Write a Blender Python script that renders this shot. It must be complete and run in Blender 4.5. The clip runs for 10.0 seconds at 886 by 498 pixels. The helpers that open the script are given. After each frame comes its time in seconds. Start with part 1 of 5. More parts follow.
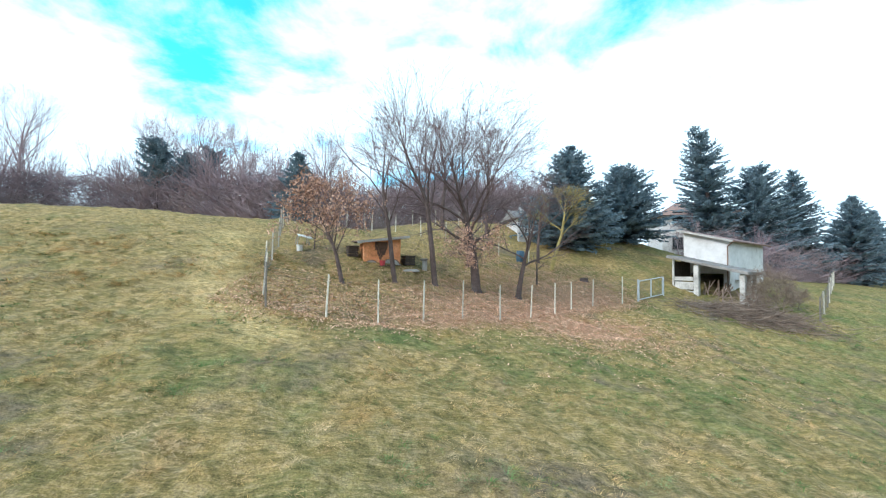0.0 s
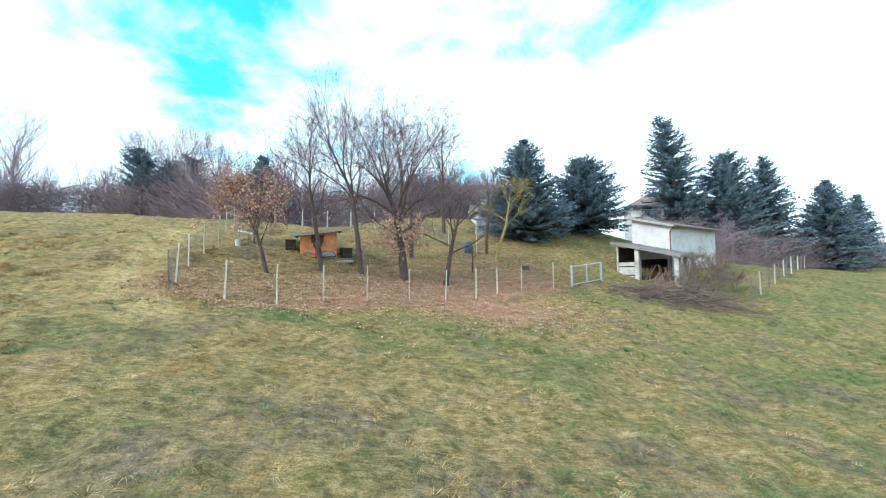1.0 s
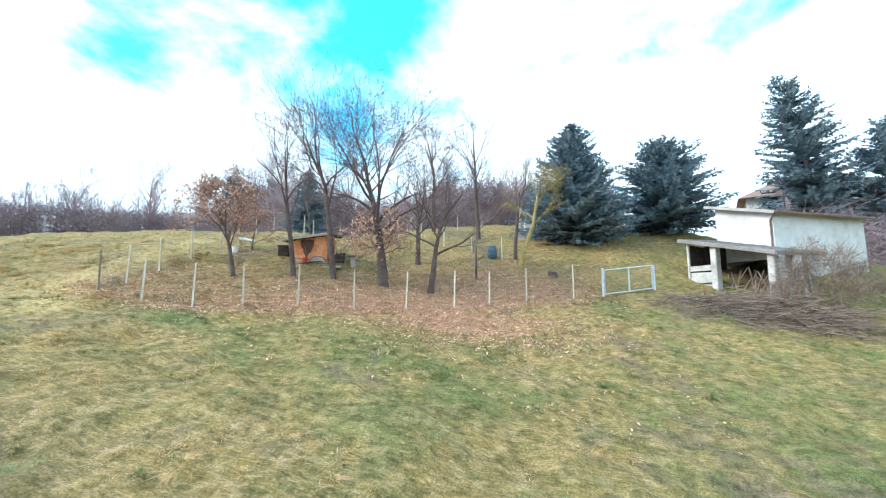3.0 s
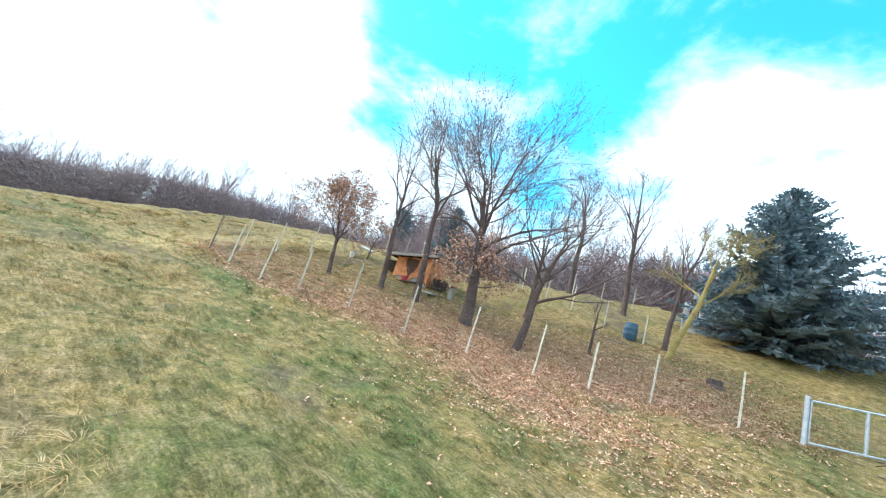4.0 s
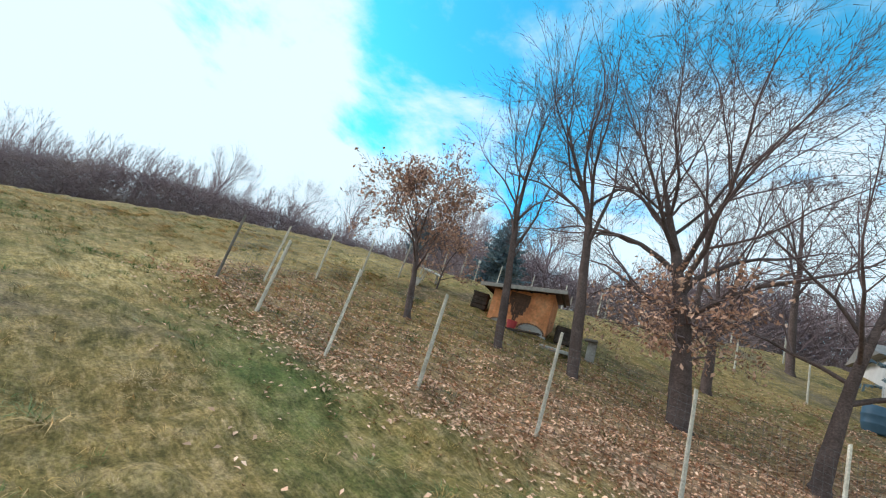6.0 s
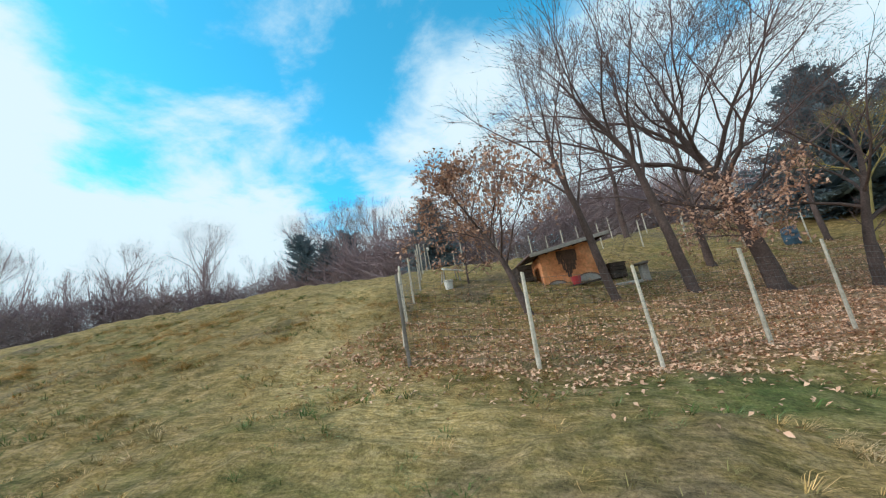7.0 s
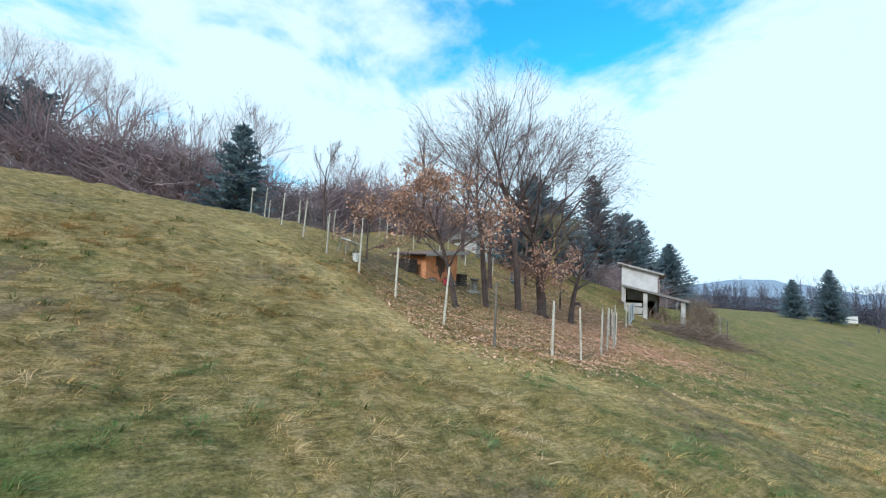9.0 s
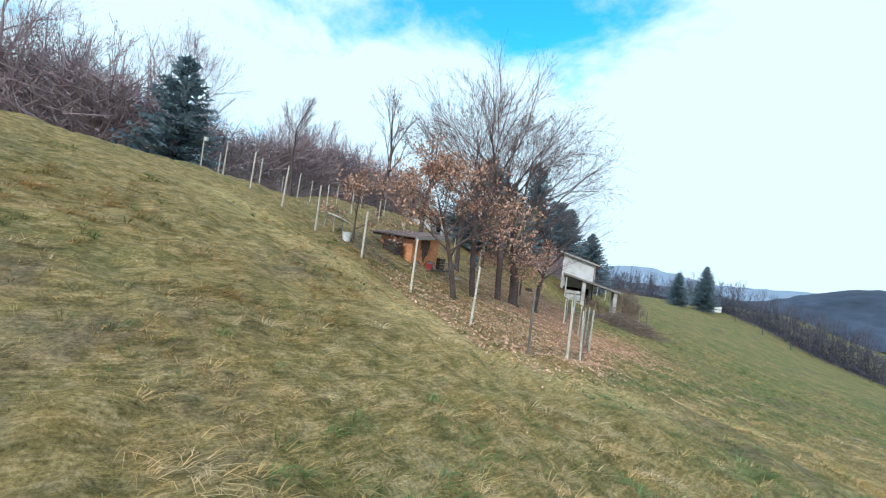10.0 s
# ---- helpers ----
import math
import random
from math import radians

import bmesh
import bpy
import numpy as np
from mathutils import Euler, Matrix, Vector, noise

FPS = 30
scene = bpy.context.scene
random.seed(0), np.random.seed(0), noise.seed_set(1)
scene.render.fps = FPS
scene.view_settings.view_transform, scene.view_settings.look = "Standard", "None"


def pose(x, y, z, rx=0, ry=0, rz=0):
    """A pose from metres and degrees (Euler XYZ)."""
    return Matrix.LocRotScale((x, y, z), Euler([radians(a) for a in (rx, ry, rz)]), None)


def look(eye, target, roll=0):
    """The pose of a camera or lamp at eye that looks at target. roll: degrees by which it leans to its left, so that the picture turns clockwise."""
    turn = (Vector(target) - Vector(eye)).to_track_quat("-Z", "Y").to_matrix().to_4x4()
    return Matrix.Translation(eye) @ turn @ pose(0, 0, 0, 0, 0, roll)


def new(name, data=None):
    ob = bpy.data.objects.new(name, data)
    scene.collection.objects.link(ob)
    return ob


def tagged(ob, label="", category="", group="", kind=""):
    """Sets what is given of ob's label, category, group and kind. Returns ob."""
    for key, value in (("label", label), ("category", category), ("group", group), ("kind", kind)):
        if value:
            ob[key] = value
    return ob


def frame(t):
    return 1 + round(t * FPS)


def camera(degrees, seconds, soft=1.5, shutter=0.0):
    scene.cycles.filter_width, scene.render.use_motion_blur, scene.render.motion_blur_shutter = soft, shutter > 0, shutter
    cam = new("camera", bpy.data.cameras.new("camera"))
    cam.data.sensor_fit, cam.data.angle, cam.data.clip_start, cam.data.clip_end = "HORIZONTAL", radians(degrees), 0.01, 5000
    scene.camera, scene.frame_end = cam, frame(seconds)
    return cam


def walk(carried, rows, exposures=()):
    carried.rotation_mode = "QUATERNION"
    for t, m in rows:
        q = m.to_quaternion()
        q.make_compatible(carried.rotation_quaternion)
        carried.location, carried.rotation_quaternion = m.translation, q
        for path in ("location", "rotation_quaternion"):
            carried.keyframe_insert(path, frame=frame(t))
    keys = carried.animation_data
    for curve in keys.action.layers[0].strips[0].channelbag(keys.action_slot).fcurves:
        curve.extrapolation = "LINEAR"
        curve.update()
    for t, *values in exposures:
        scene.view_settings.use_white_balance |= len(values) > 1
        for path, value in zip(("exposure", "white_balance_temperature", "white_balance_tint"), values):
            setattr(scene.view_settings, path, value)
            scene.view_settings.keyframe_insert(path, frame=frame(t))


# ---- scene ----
cam = camera(97.46, 10.0, soft=1.2)
PATH = [
    (0.00, look((-1.153, -0.337, 3.146), (-1.014, 1.656, 3.247), 1.22)),
    (0.50, look((1.231, -1.291, 2.810), (1.316, 0.704, 2.923), 1.53)),
    (1.00, look((3.349, -1.434, 2.378), (3.421, 0.561, 2.496), -0.37)),
    (1.50, look((5.180, -1.119, 2.071), (5.225, 0.876, 2.217), -1.77)),
    (2.00, look((6.829, -0.264, 1.879), (6.507, 1.704, 2.024), 2.28)),
    (2.20, look((7.455, 0.173, 1.697), (7.017, 2.119, 1.850), 3.12)),
    (3.30, look((9.986, 4.023, 1.615), (9.450, 5.932, 1.881), -0.65)),
    (3.50, look((10.193, 4.954, 1.567), (9.490, 6.804, 1.859), 3.43)),
    (4.00, look((10.803, 7.080, 1.237), (9.515, 8.550, 1.662), 18.08)),
    (4.50, look((10.094, 8.336, 1.395), (8.776, 9.770, 1.846), 21.14)),
    (5.00, look((8.005, 9.074, 2.029), (6.713, 10.538, 2.460), 19.60)),
    (5.50, look((5.703, 9.314, 1.998), (4.431, 10.790, 2.447), 21.06)),
    (5.70, look((4.641, 9.381, 1.826), (3.372, 10.850, 2.310), 22.06)),
    (6.80, look((-2.319, 7.551, 1.816), (-3.089, 9.322, 2.336), -4.40)),
    (7.00, look((-3.650, 7.071, 1.951), (-4.149, 8.946, 2.437), -9.44)),
    (7.50, look((-7.063, 6.080, 1.611), (-6.882, 8.025, 2.041), -9.64)),
    (8.00, look((-9.039, 5.571, 1.886), (-8.428, 7.458, 2.148), -4.75)),
    (8.50, look((-10.557, 5.371, 2.237), (-9.813, 7.207, 2.514), 1.67)),
    (9.00, look((-11.936, 5.684, 2.964), (-10.933, 7.401, 3.179), 3.46)),
    (9.50, look((-13.027, 6.401, 3.326), (-11.780, 7.962, 3.411), 7.04)),
    (10.00, look((-13.978, 7.776, 3.500), (-12.634, 9.255, 3.586), 7.89)),
]
# ---------------------------------------------------------------- light
EXPO = [(0.0, 0.22, 5850, 13), (2.0, 0.44, 5800, 13), (3.5, 0.66, 5900, 13), (4.5, 0.38, 6100, 15), (5.5, -0.1, 6150, 15), (7.0, -0.46, 6300, 14), (7.5, -0.42, 6050, 12),
        (8.5, -0.24, 5900, 13), (9.0, -0.32, 5880, 13), (10.0, -0.22, 5880, 13)]
walk(cam, PATH, EXPO)

SUN_EL, SUN_AZ = 34.0, 112.0   # azimuth of the sun, degrees left of +y
wd = bpy.data.worlds.new("sky")
scene.world = wd
wd.use_nodes = True
wn, wl = wd.node_tree.nodes, wd.node_tree.links
wn.clear()


def wnode(kind, **kw):
    n = wn.new(kind)
    for k, v in kw.items():
        n.inputs[k].default_value = v
    return n


sky = wn.new("ShaderNodeTexSky")
sky.sky_type = "NISHITA"
sky.sun_disc = False
sky.sun_elevation = radians(SUN_EL)
sky.sun_rotation = radians(-SUN_AZ)
sky.air_density, sky.dust_density, sky.ozone_density = 1.0, 0.3, 3.0
tc = wn.new("ShaderNodeTexCoord")
# a flat cloud layer: the direction divided by its height
sep = wn.new("ShaderNodeSeparateXYZ")
wl.new(tc.outputs["Generated"], sep.inputs[0])
hgt = wn.new("ShaderNodeMath"); hgt.operation = "MAXIMUM"; hgt.inputs[1].default_value = 0.02
wl.new(sep.outputs[2], hgt.inputs[0])
add = wn.new("ShaderNodeMath"); add.operation = "ADD"; add.inputs[1].default_value = 0.16
wl.new(hgt.outputs[0], add.inputs[0])
dv = wn.new("ShaderNodeVectorMath"); dv.operation = "DIVIDE"
wl.new(tc.outputs["Generated"], dv.inputs[0])
cmb = wn.new("ShaderNodeCombineXYZ")
for i in range(3):
    wl.new(add.outputs[0], cmb.inputs[i])
wl.new(cmb.outputs[0], dv.inputs[1])
n1 = wnode("ShaderNodeTexNoise", Scale=2.1, Detail=9.0, Roughness=0.6, Distortion=0.2)
n2 = wnode("ShaderNodeTexNoise", Scale=0.8, Detail=2.0, Roughness=0.5)
wl.new(dv.outputs[0], n1.inputs["Vector"])
wl.new(dv.outputs[0], n2.inputs["Vector"])
mixn = wn.new("ShaderNodeMath"); mixn.operation = "MULTIPLY_ADD"; mixn.inputs[1].default_value = 0.8
wl.new(n2.outputs["Fac"], mixn.inputs[0])
wl.new(n1.outputs["Fac"], mixn.inputs[2])
# more cloud towards the horizon
hz = wn.new("ShaderNodeMapRange")
hz.inputs["From Min"].default_value, hz.inputs["From Max"].default_value = 0.05, 0.6
hz.inputs["To Min"].default_value, hz.inputs["To Max"].default_value = 0.24, -0.10
wl.new(sep.outputs[2], hz.inputs["Value"])
sm0 = wn.new("ShaderNodeMath"); sm0.operation = "ADD"
wl.new(mixn.outputs[0], sm0.inputs[0]); wl.new(hz.outputs[0], sm0.inputs[1])
# the clearest part of the sky lies high in the north
clear = wn.new("ShaderNodeVectorMath"); clear.operation = "DOT_PRODUCT"
clear.inputs[1].default_value = Vector((-0.02, 0.74, 0.67)).normalized()
wl.new(tc.outputs["Generated"], clear.inputs[0])
cl2 = wn.new("ShaderNodeMapRange")
cl2.inputs["From Min"].default_value, cl2.inputs["From Max"].default_value = 0.5, 1.0
cl2.inputs["To Min"].default_value, cl2.inputs["To Max"].default_value = 0.32, -0.01
wl.new(clear.outputs["Value"], cl2.inputs["Value"])
sm = wn.new("ShaderNodeMath"); sm.operation = "ADD"
wl.new(sm0.outputs[0], sm.inputs[0]); wl.new(cl2.outputs[0], sm.inputs[1])
cr = wn.new("ShaderNodeMapRange"); cr.interpolation_type = "SMOOTHSTEP"
cr.inputs["From Min"].default_value, cr.inputs["From Max"].default_value = 0.82, 1.08
wl.new(sm.outputs[0], cr.inputs["Value"])
bg1, bg2 = wnode("ShaderNodeBackground", Strength=0.19), wnode("ShaderNodeBackground", Strength=1.36)
tint = wn.new("ShaderNodeMixRGB"); tint.blend_type = "MULTIPLY"; tint.inputs[0].default_value = 1.0
tint.inputs[2].default_value = (0.5, 2.4, 2.15, 1)
wl.new(sky.outputs[0], tint.inputs[1])
wl.new(tint.outputs[0], bg1.inputs["Color"])
bg2.inputs["Color"].default_value = (0.76, 0.955, 1.0, 1)
mxs = wn.new("ShaderNodeMixShader")
wl.new(cr.outputs[0], mxs.inputs[0]); wl.new(bg1.outputs[0], mxs.inputs[1]); wl.new(bg2.outputs[0], mxs.inputs[2])
wo = wn.new("ShaderNodeOutputWorld")
wl.new(mxs.outputs[0], wo.inputs[0])

sd = bpy.data.lights.new("sun", "SUN")
sd.energy, sd.angle, sd.color = 2.85, radians(18), (1.0, 0.94, 0.85)
sun = new("sun", sd)
az, el = radians(SUN_AZ), radians(SUN_EL)
sun.matrix_world = look((0, 0, 60), (60 * math.sin(az) * math.cos(el), -60 * math.cos(az) * math.cos(el), 60 - 60 * math.sin(el)))

# ---------------------------------------------------------------- materials


def material(name, stops, scale=4.0, rough=0.85, bump=0.0, bscale=None, metal=0.0, fine=None, detail=6.0, per=None, spec=0.3, vary=0.22):
    """stops: colours along a noise; fine: (scale, amount) of a second, finer variation; per: 'object' or 'island' variation."""
    m = bpy.data.materials.new(name)
    m.use_nodes = True
    nt = m.node_tree
    N, L = nt.nodes, nt.links
    b = N["Principled BSDF"]
    b.inputs["Roughness"].default_value, b.inputs["Metallic"].default_value = rough, metal
    b.inputs["Specular IOR Level"].default_value = spec
    co = N.new("ShaderNodeNewGeometry")
    nz = N.new("ShaderNodeTexNoise")
    nz.inputs["Scale"].default_value, nz.inputs["Detail"].default_value, nz.inputs["Roughness"].default_value = scale, detail, 0.6
    L.new(co.outputs["Position"], nz.inputs["Vector"])
    ramp = N.new("ShaderNodeValToRGB")
    el_ = ramp.color_ramp.elements
    while len(el_) < len(stops):
        el_.new(0.5)
    for e, (p, c) in zip(el_, stops):
        e.position, e.color = p, (*c, 1)
    L.new(nz.outputs["Fac"], ramp.inputs[0])
    out = ramp.outputs[0]
    if fine:
        n2_ = N.new("ShaderNodeTexNoise")
        n2_.inputs["Scale"].default_value, n2_.inputs["Detail"].default_value = fine[0], 4
        L.new(co.outputs["Position"], n2_.inputs["Vector"])
        mr = N.new("ShaderNodeMapRange")
        mr.inputs["From Min"].default_value, mr.inputs["From Max"].default_value = 0.3, 0.7
        mr.inputs["To Min"].default_value, mr.inputs["To Max"].default_value = 1 - fine[1], 1 + fine[1]
        L.new(n2_.outputs["Fac"], mr.inputs["Value"])
        mu = N.new("ShaderNodeVectorMath"); mu.operation = "SCALE"
        L.new(out, mu.inputs[0]); L.new(mr.outputs[0], mu.inputs["Scale"])
        out = mu.outputs[0]
    if per:
        rnd = N.new("ShaderNodeObjectInfo").outputs["Random"] if per == "object" else co.outputs["Random Per Island"]
        mr = N.new("ShaderNodeMapRange")
        mr.inputs["To Min"].default_value, mr.inputs["To Max"].default_value = 1 - vary, 1 + vary
        L.new(rnd, mr.inputs["Value"])
        mu = N.new("ShaderNodeVectorMath"); mu.operation = "SCALE"
        L.new(out, mu.inputs[0]); L.new(mr.outputs[0], mu.inputs["Scale"])
        out = mu.outputs[0]
    L.new(out, b.inputs["Base Color"])
    if bump:
        n3 = N.new("ShaderNodeTexNoise")
        n3.inputs["Scale"].default_value, n3.inputs["Detail"].default_value = bscale or scale * 6, 6
        L.new(co.outputs["Position"], n3.inputs["Vector"])
        bp = N.new("ShaderNodeBump")
        bp.inputs["Strength"].default_value, bp.inputs["Distance"].default_value = bump, 0.05
        L.new(n3.outputs["Fac"], bp.inputs["Height"])
        L.new(bp.outputs[0], b.inputs["Normal"])
    return m


M_BARK = material("bark", [(0.3, (0.072, 0.050, 0.045)), (0.7, (0.155, 0.112, 0.100))], 3, 0.95, 0.6, 30, fine=(25, 0.3))
M_TWIG = material("twigs", [(0.3, (0.125, 0.086, 0.084)), (0.7, (0.218, 0.156, 0.148))], 2, 0.9)
M_WOODS = material("woodland", [(0.3, (0.25, 0.20, 0.225)), (0.5, (0.34, 0.255, 0.265)), (0.7, (0.42, 0.335, 0.325))], 0.22, 0.95, per="island")
# dark twigs, with a little bluish valley haze mixed into the colour
M_DARKWOODS = material("dark_woodland_haze_tint", [(0.3, (0.074, 0.075, 0.098)), (0.7, (0.147, 0.132, 0.156))], 0.15, 0.95, per="island")
# needle green, lightened and blued to paint in the haze over the firs
M_HAZY_NEEDLE = material("needles", [(0.3, (0.110, 0.160, 0.195)), (0.7, (0.205, 0.280, 0.315))], 1.2, 0.92, per="island")
M_DRYLEAF = material("dry_leaves", [(0.3, (0.36, 0.19, 0.13)), (0.5, (0.54, 0.32, 0.22)), (0.7, (0.68, 0.46, 0.34))], 3, 0.85, per="island")
M_LITTER = material("leaf_litter", [(0.3, (0.44, 0.235, 0.145)), (0.5, (0.64, 0.385, 0.25)), (0.7, (0.78, 0.53, 0.37))], 3, 0.85, per="island", vary=0.4)
M_BLADE = material("grass_blades", [(0.32, (0.099, 0.116, 0.030)), (0.44, (0.188, 0.172, 0.053)), (0.55, (0.307, 0.248, 0.099)), (0.68, (0.158, 0.162, 0.047))], 0.6, 0.8, per="island", vary=0.4)
M_STRAW = material("dead_grass", [(0.34, (0.258, 0.209, 0.058)), (0.44, (0.546, 0.342, 0.115)), (0.54, (0.66, 0.425, 0.185)), (0.64, (0.68, 0.485, 0.275)), (0.72, (0.395, 0.307, 0.127))], 1.1, 0.85, per="island", vary=0.45, detail=2.0)
M_GREEN = material("fresh_grass", [(0.34, (0.055, 0.105, 0.024)), (0.5, (0.105, 0.178, 0.040)), (0.6, (0.165, 0.220, 0.085)), (0.72, (0.27, 0.30, 0.13))], 1.3, 0.8, per="island", vary=0.4, detail=2.0)
M_POST = material("weathered_pale_wood", [(0.3, (0.5, 0.45, 0.36)), (0.7, (0.72, 0.67, 0.57))], 6, 0.85, 0.4, 40, fine=(30, 0.18), per="object")
M_DARKPOST = material("dark_weathered_wood", [(0.3, (0.13, 0.115, 0.10)), (0.7, (0.24, 0.21, 0.18))], 6, 0.9, 0.4, 40, fine=(30, 0.2))
M_WIRE = material("galvanised_wire", [(0.3, (0.12, 0.12, 0.12)), (0.7, (0.2, 0.2, 0.2))], 3, 0.5, metal=0.6)
M_GATE = material("galvanised_tube", [(0.3, (0.5, 0.52, 0.55)), (0.7, (0.68, 0.7, 0.73))], 5, 0.45, metal=0.5, fine=(30, 0.12))
M_WHITE = material("old_white_plaster", [(0.25, (0.430, 0.413, 0.387)), (0.45, (0.602, 0.593, 0.576)), (0.7, (0.679, 0.671, 0.654))], 0.8, 0.9, 0.08, 12, fine=(3, 0.08))
M_PILLAR = material("flaking_limewash", [(0.3, (0.33, 0.31, 0.28)), (0.5, (0.5, 0.48, 0.44)), (0.7, (0.62, 0.6, 0.56))], 1.6, 0.9, 0.4, 22, fine=(12, 0.18))
M_PINK = material("orange_plaster", [(0.28, (0.5, 0.18, 0.075)), (0.5, (0.72, 0.30, 0.13)), (0.7, (0.8, 0.40, 0.21))], 2.2, 0.9, 0.4, 25, fine=(12, 0.18))
M_CONC = material("grey_concrete", [(0.3, (0.30, 0.28, 0.255)), (0.6, (0.43, 0.41, 0.38)), (0.75, (0.54, 0.52, 0.49))], 1.6, 0.9, 0.4, 22, fine=(14, 0.16))
M_DARK = material("dark_boards", [(0.3, (0.045, 0.035, 0.03)), (0.7, (0.10, 0.075, 0.06))], 4, 0.9, 0.4, 30, fine=(20, 0.25))
M_SOOT = material("damp_soot", [(0.3, (0.07, 0.045, 0.035)), (0.7, (0.16, 0.09, 0.06))], 8, 0.95, fine=(30, 0.3))
M_ROOF = material("brown_roof_sheet", [(0.3, (0.17, 0.11, 0.10)), (0.7, (0.29, 0.20, 0.18))], 1.4, 0.85, 0.3, 14, fine=(10, 0.2))
M_GREYROOF = material("grey_roof_sheet", [(0.3, (0.18, 0.165, 0.15)), (0.7, (0.30, 0.28, 0.26))], 1.4, 0.85, 0.3, 14, fine=(10, 0.2))
M_TILE = material("roof_tiles", [(0.3, (0.24, 0.15, 0.12)), (0.7, (0.38, 0.26, 0.21))], 2, 0.9, 0.3, 14, fine=(10, 0.2))
M_RUST = material("rusty_metal", [(0.3, (0.13, 0.08, 0.06)), (0.7, (0.25, 0.16, 0.12))], 5, 0.8, fine=(20, 0.2))
M_BLUE = material("blue_plastic", [(0.3, (0.04, 0.085, 0.13)), (0.7, (0.065, 0.13, 0.19))], 3, 0.5)
M_PAIL = material("white_plastic", [(0.3, (0.68, 0.67, 0.63)), (0.7, (0.8, 0.79, 0.76))], 3, 0.5)
M_RED = material("red_plastic", [(0.3, (0.4, 0.04, 0.05)), (0.7, (0.55, 0.08, 0.08))], 3, 0.5)
M_BOARD = material("brown_door_boards", [(0.3, (0.34, 0.14, 0.05)), (0.7, (0.48, 0.22, 0.09))], 3, 0.85, 0.3, 30, fine=(15, 0.2))
M_YELLOW = material("yellow_lichen_bark", [(0.3, (0.22, 0.17, 0.06)), (0.7, (0.42, 0.33, 0.12))], 3, 0.9, 0.4, 30)
M_BRUSH = material("dead_brushwood", [(0.3, (0.16, 0.115, 0.09)), (0.7, (0.33, 0.25, 0.19))], 3, 0.9, per="island")
M_GLASS = material("dark_window_glass", [(0.3, (0.03, 0.035, 0.04)), (0.7, (0.05, 0.055, 0.06))], 1, 0.1, spec=0.6)
# wooded slope; its blue cast is distance haze put into the colour
M_HILL = material("wooded_hillside_haze_tint", [(0.3, (0.036, 0.048, 0.069)), (0.7, (0.072, 0.087, 0.127))], 0.02, 1.0, fine=(0.1, 0.3))
# pale blue stands in for the haze in front of the far hills
M_FARHILL = material("far_hills_painted_haze", [(0.3, (0.22, 0.28, 0.36)), (0.7, (0.30, 0.36, 0.44))], 0.004, 1.0)


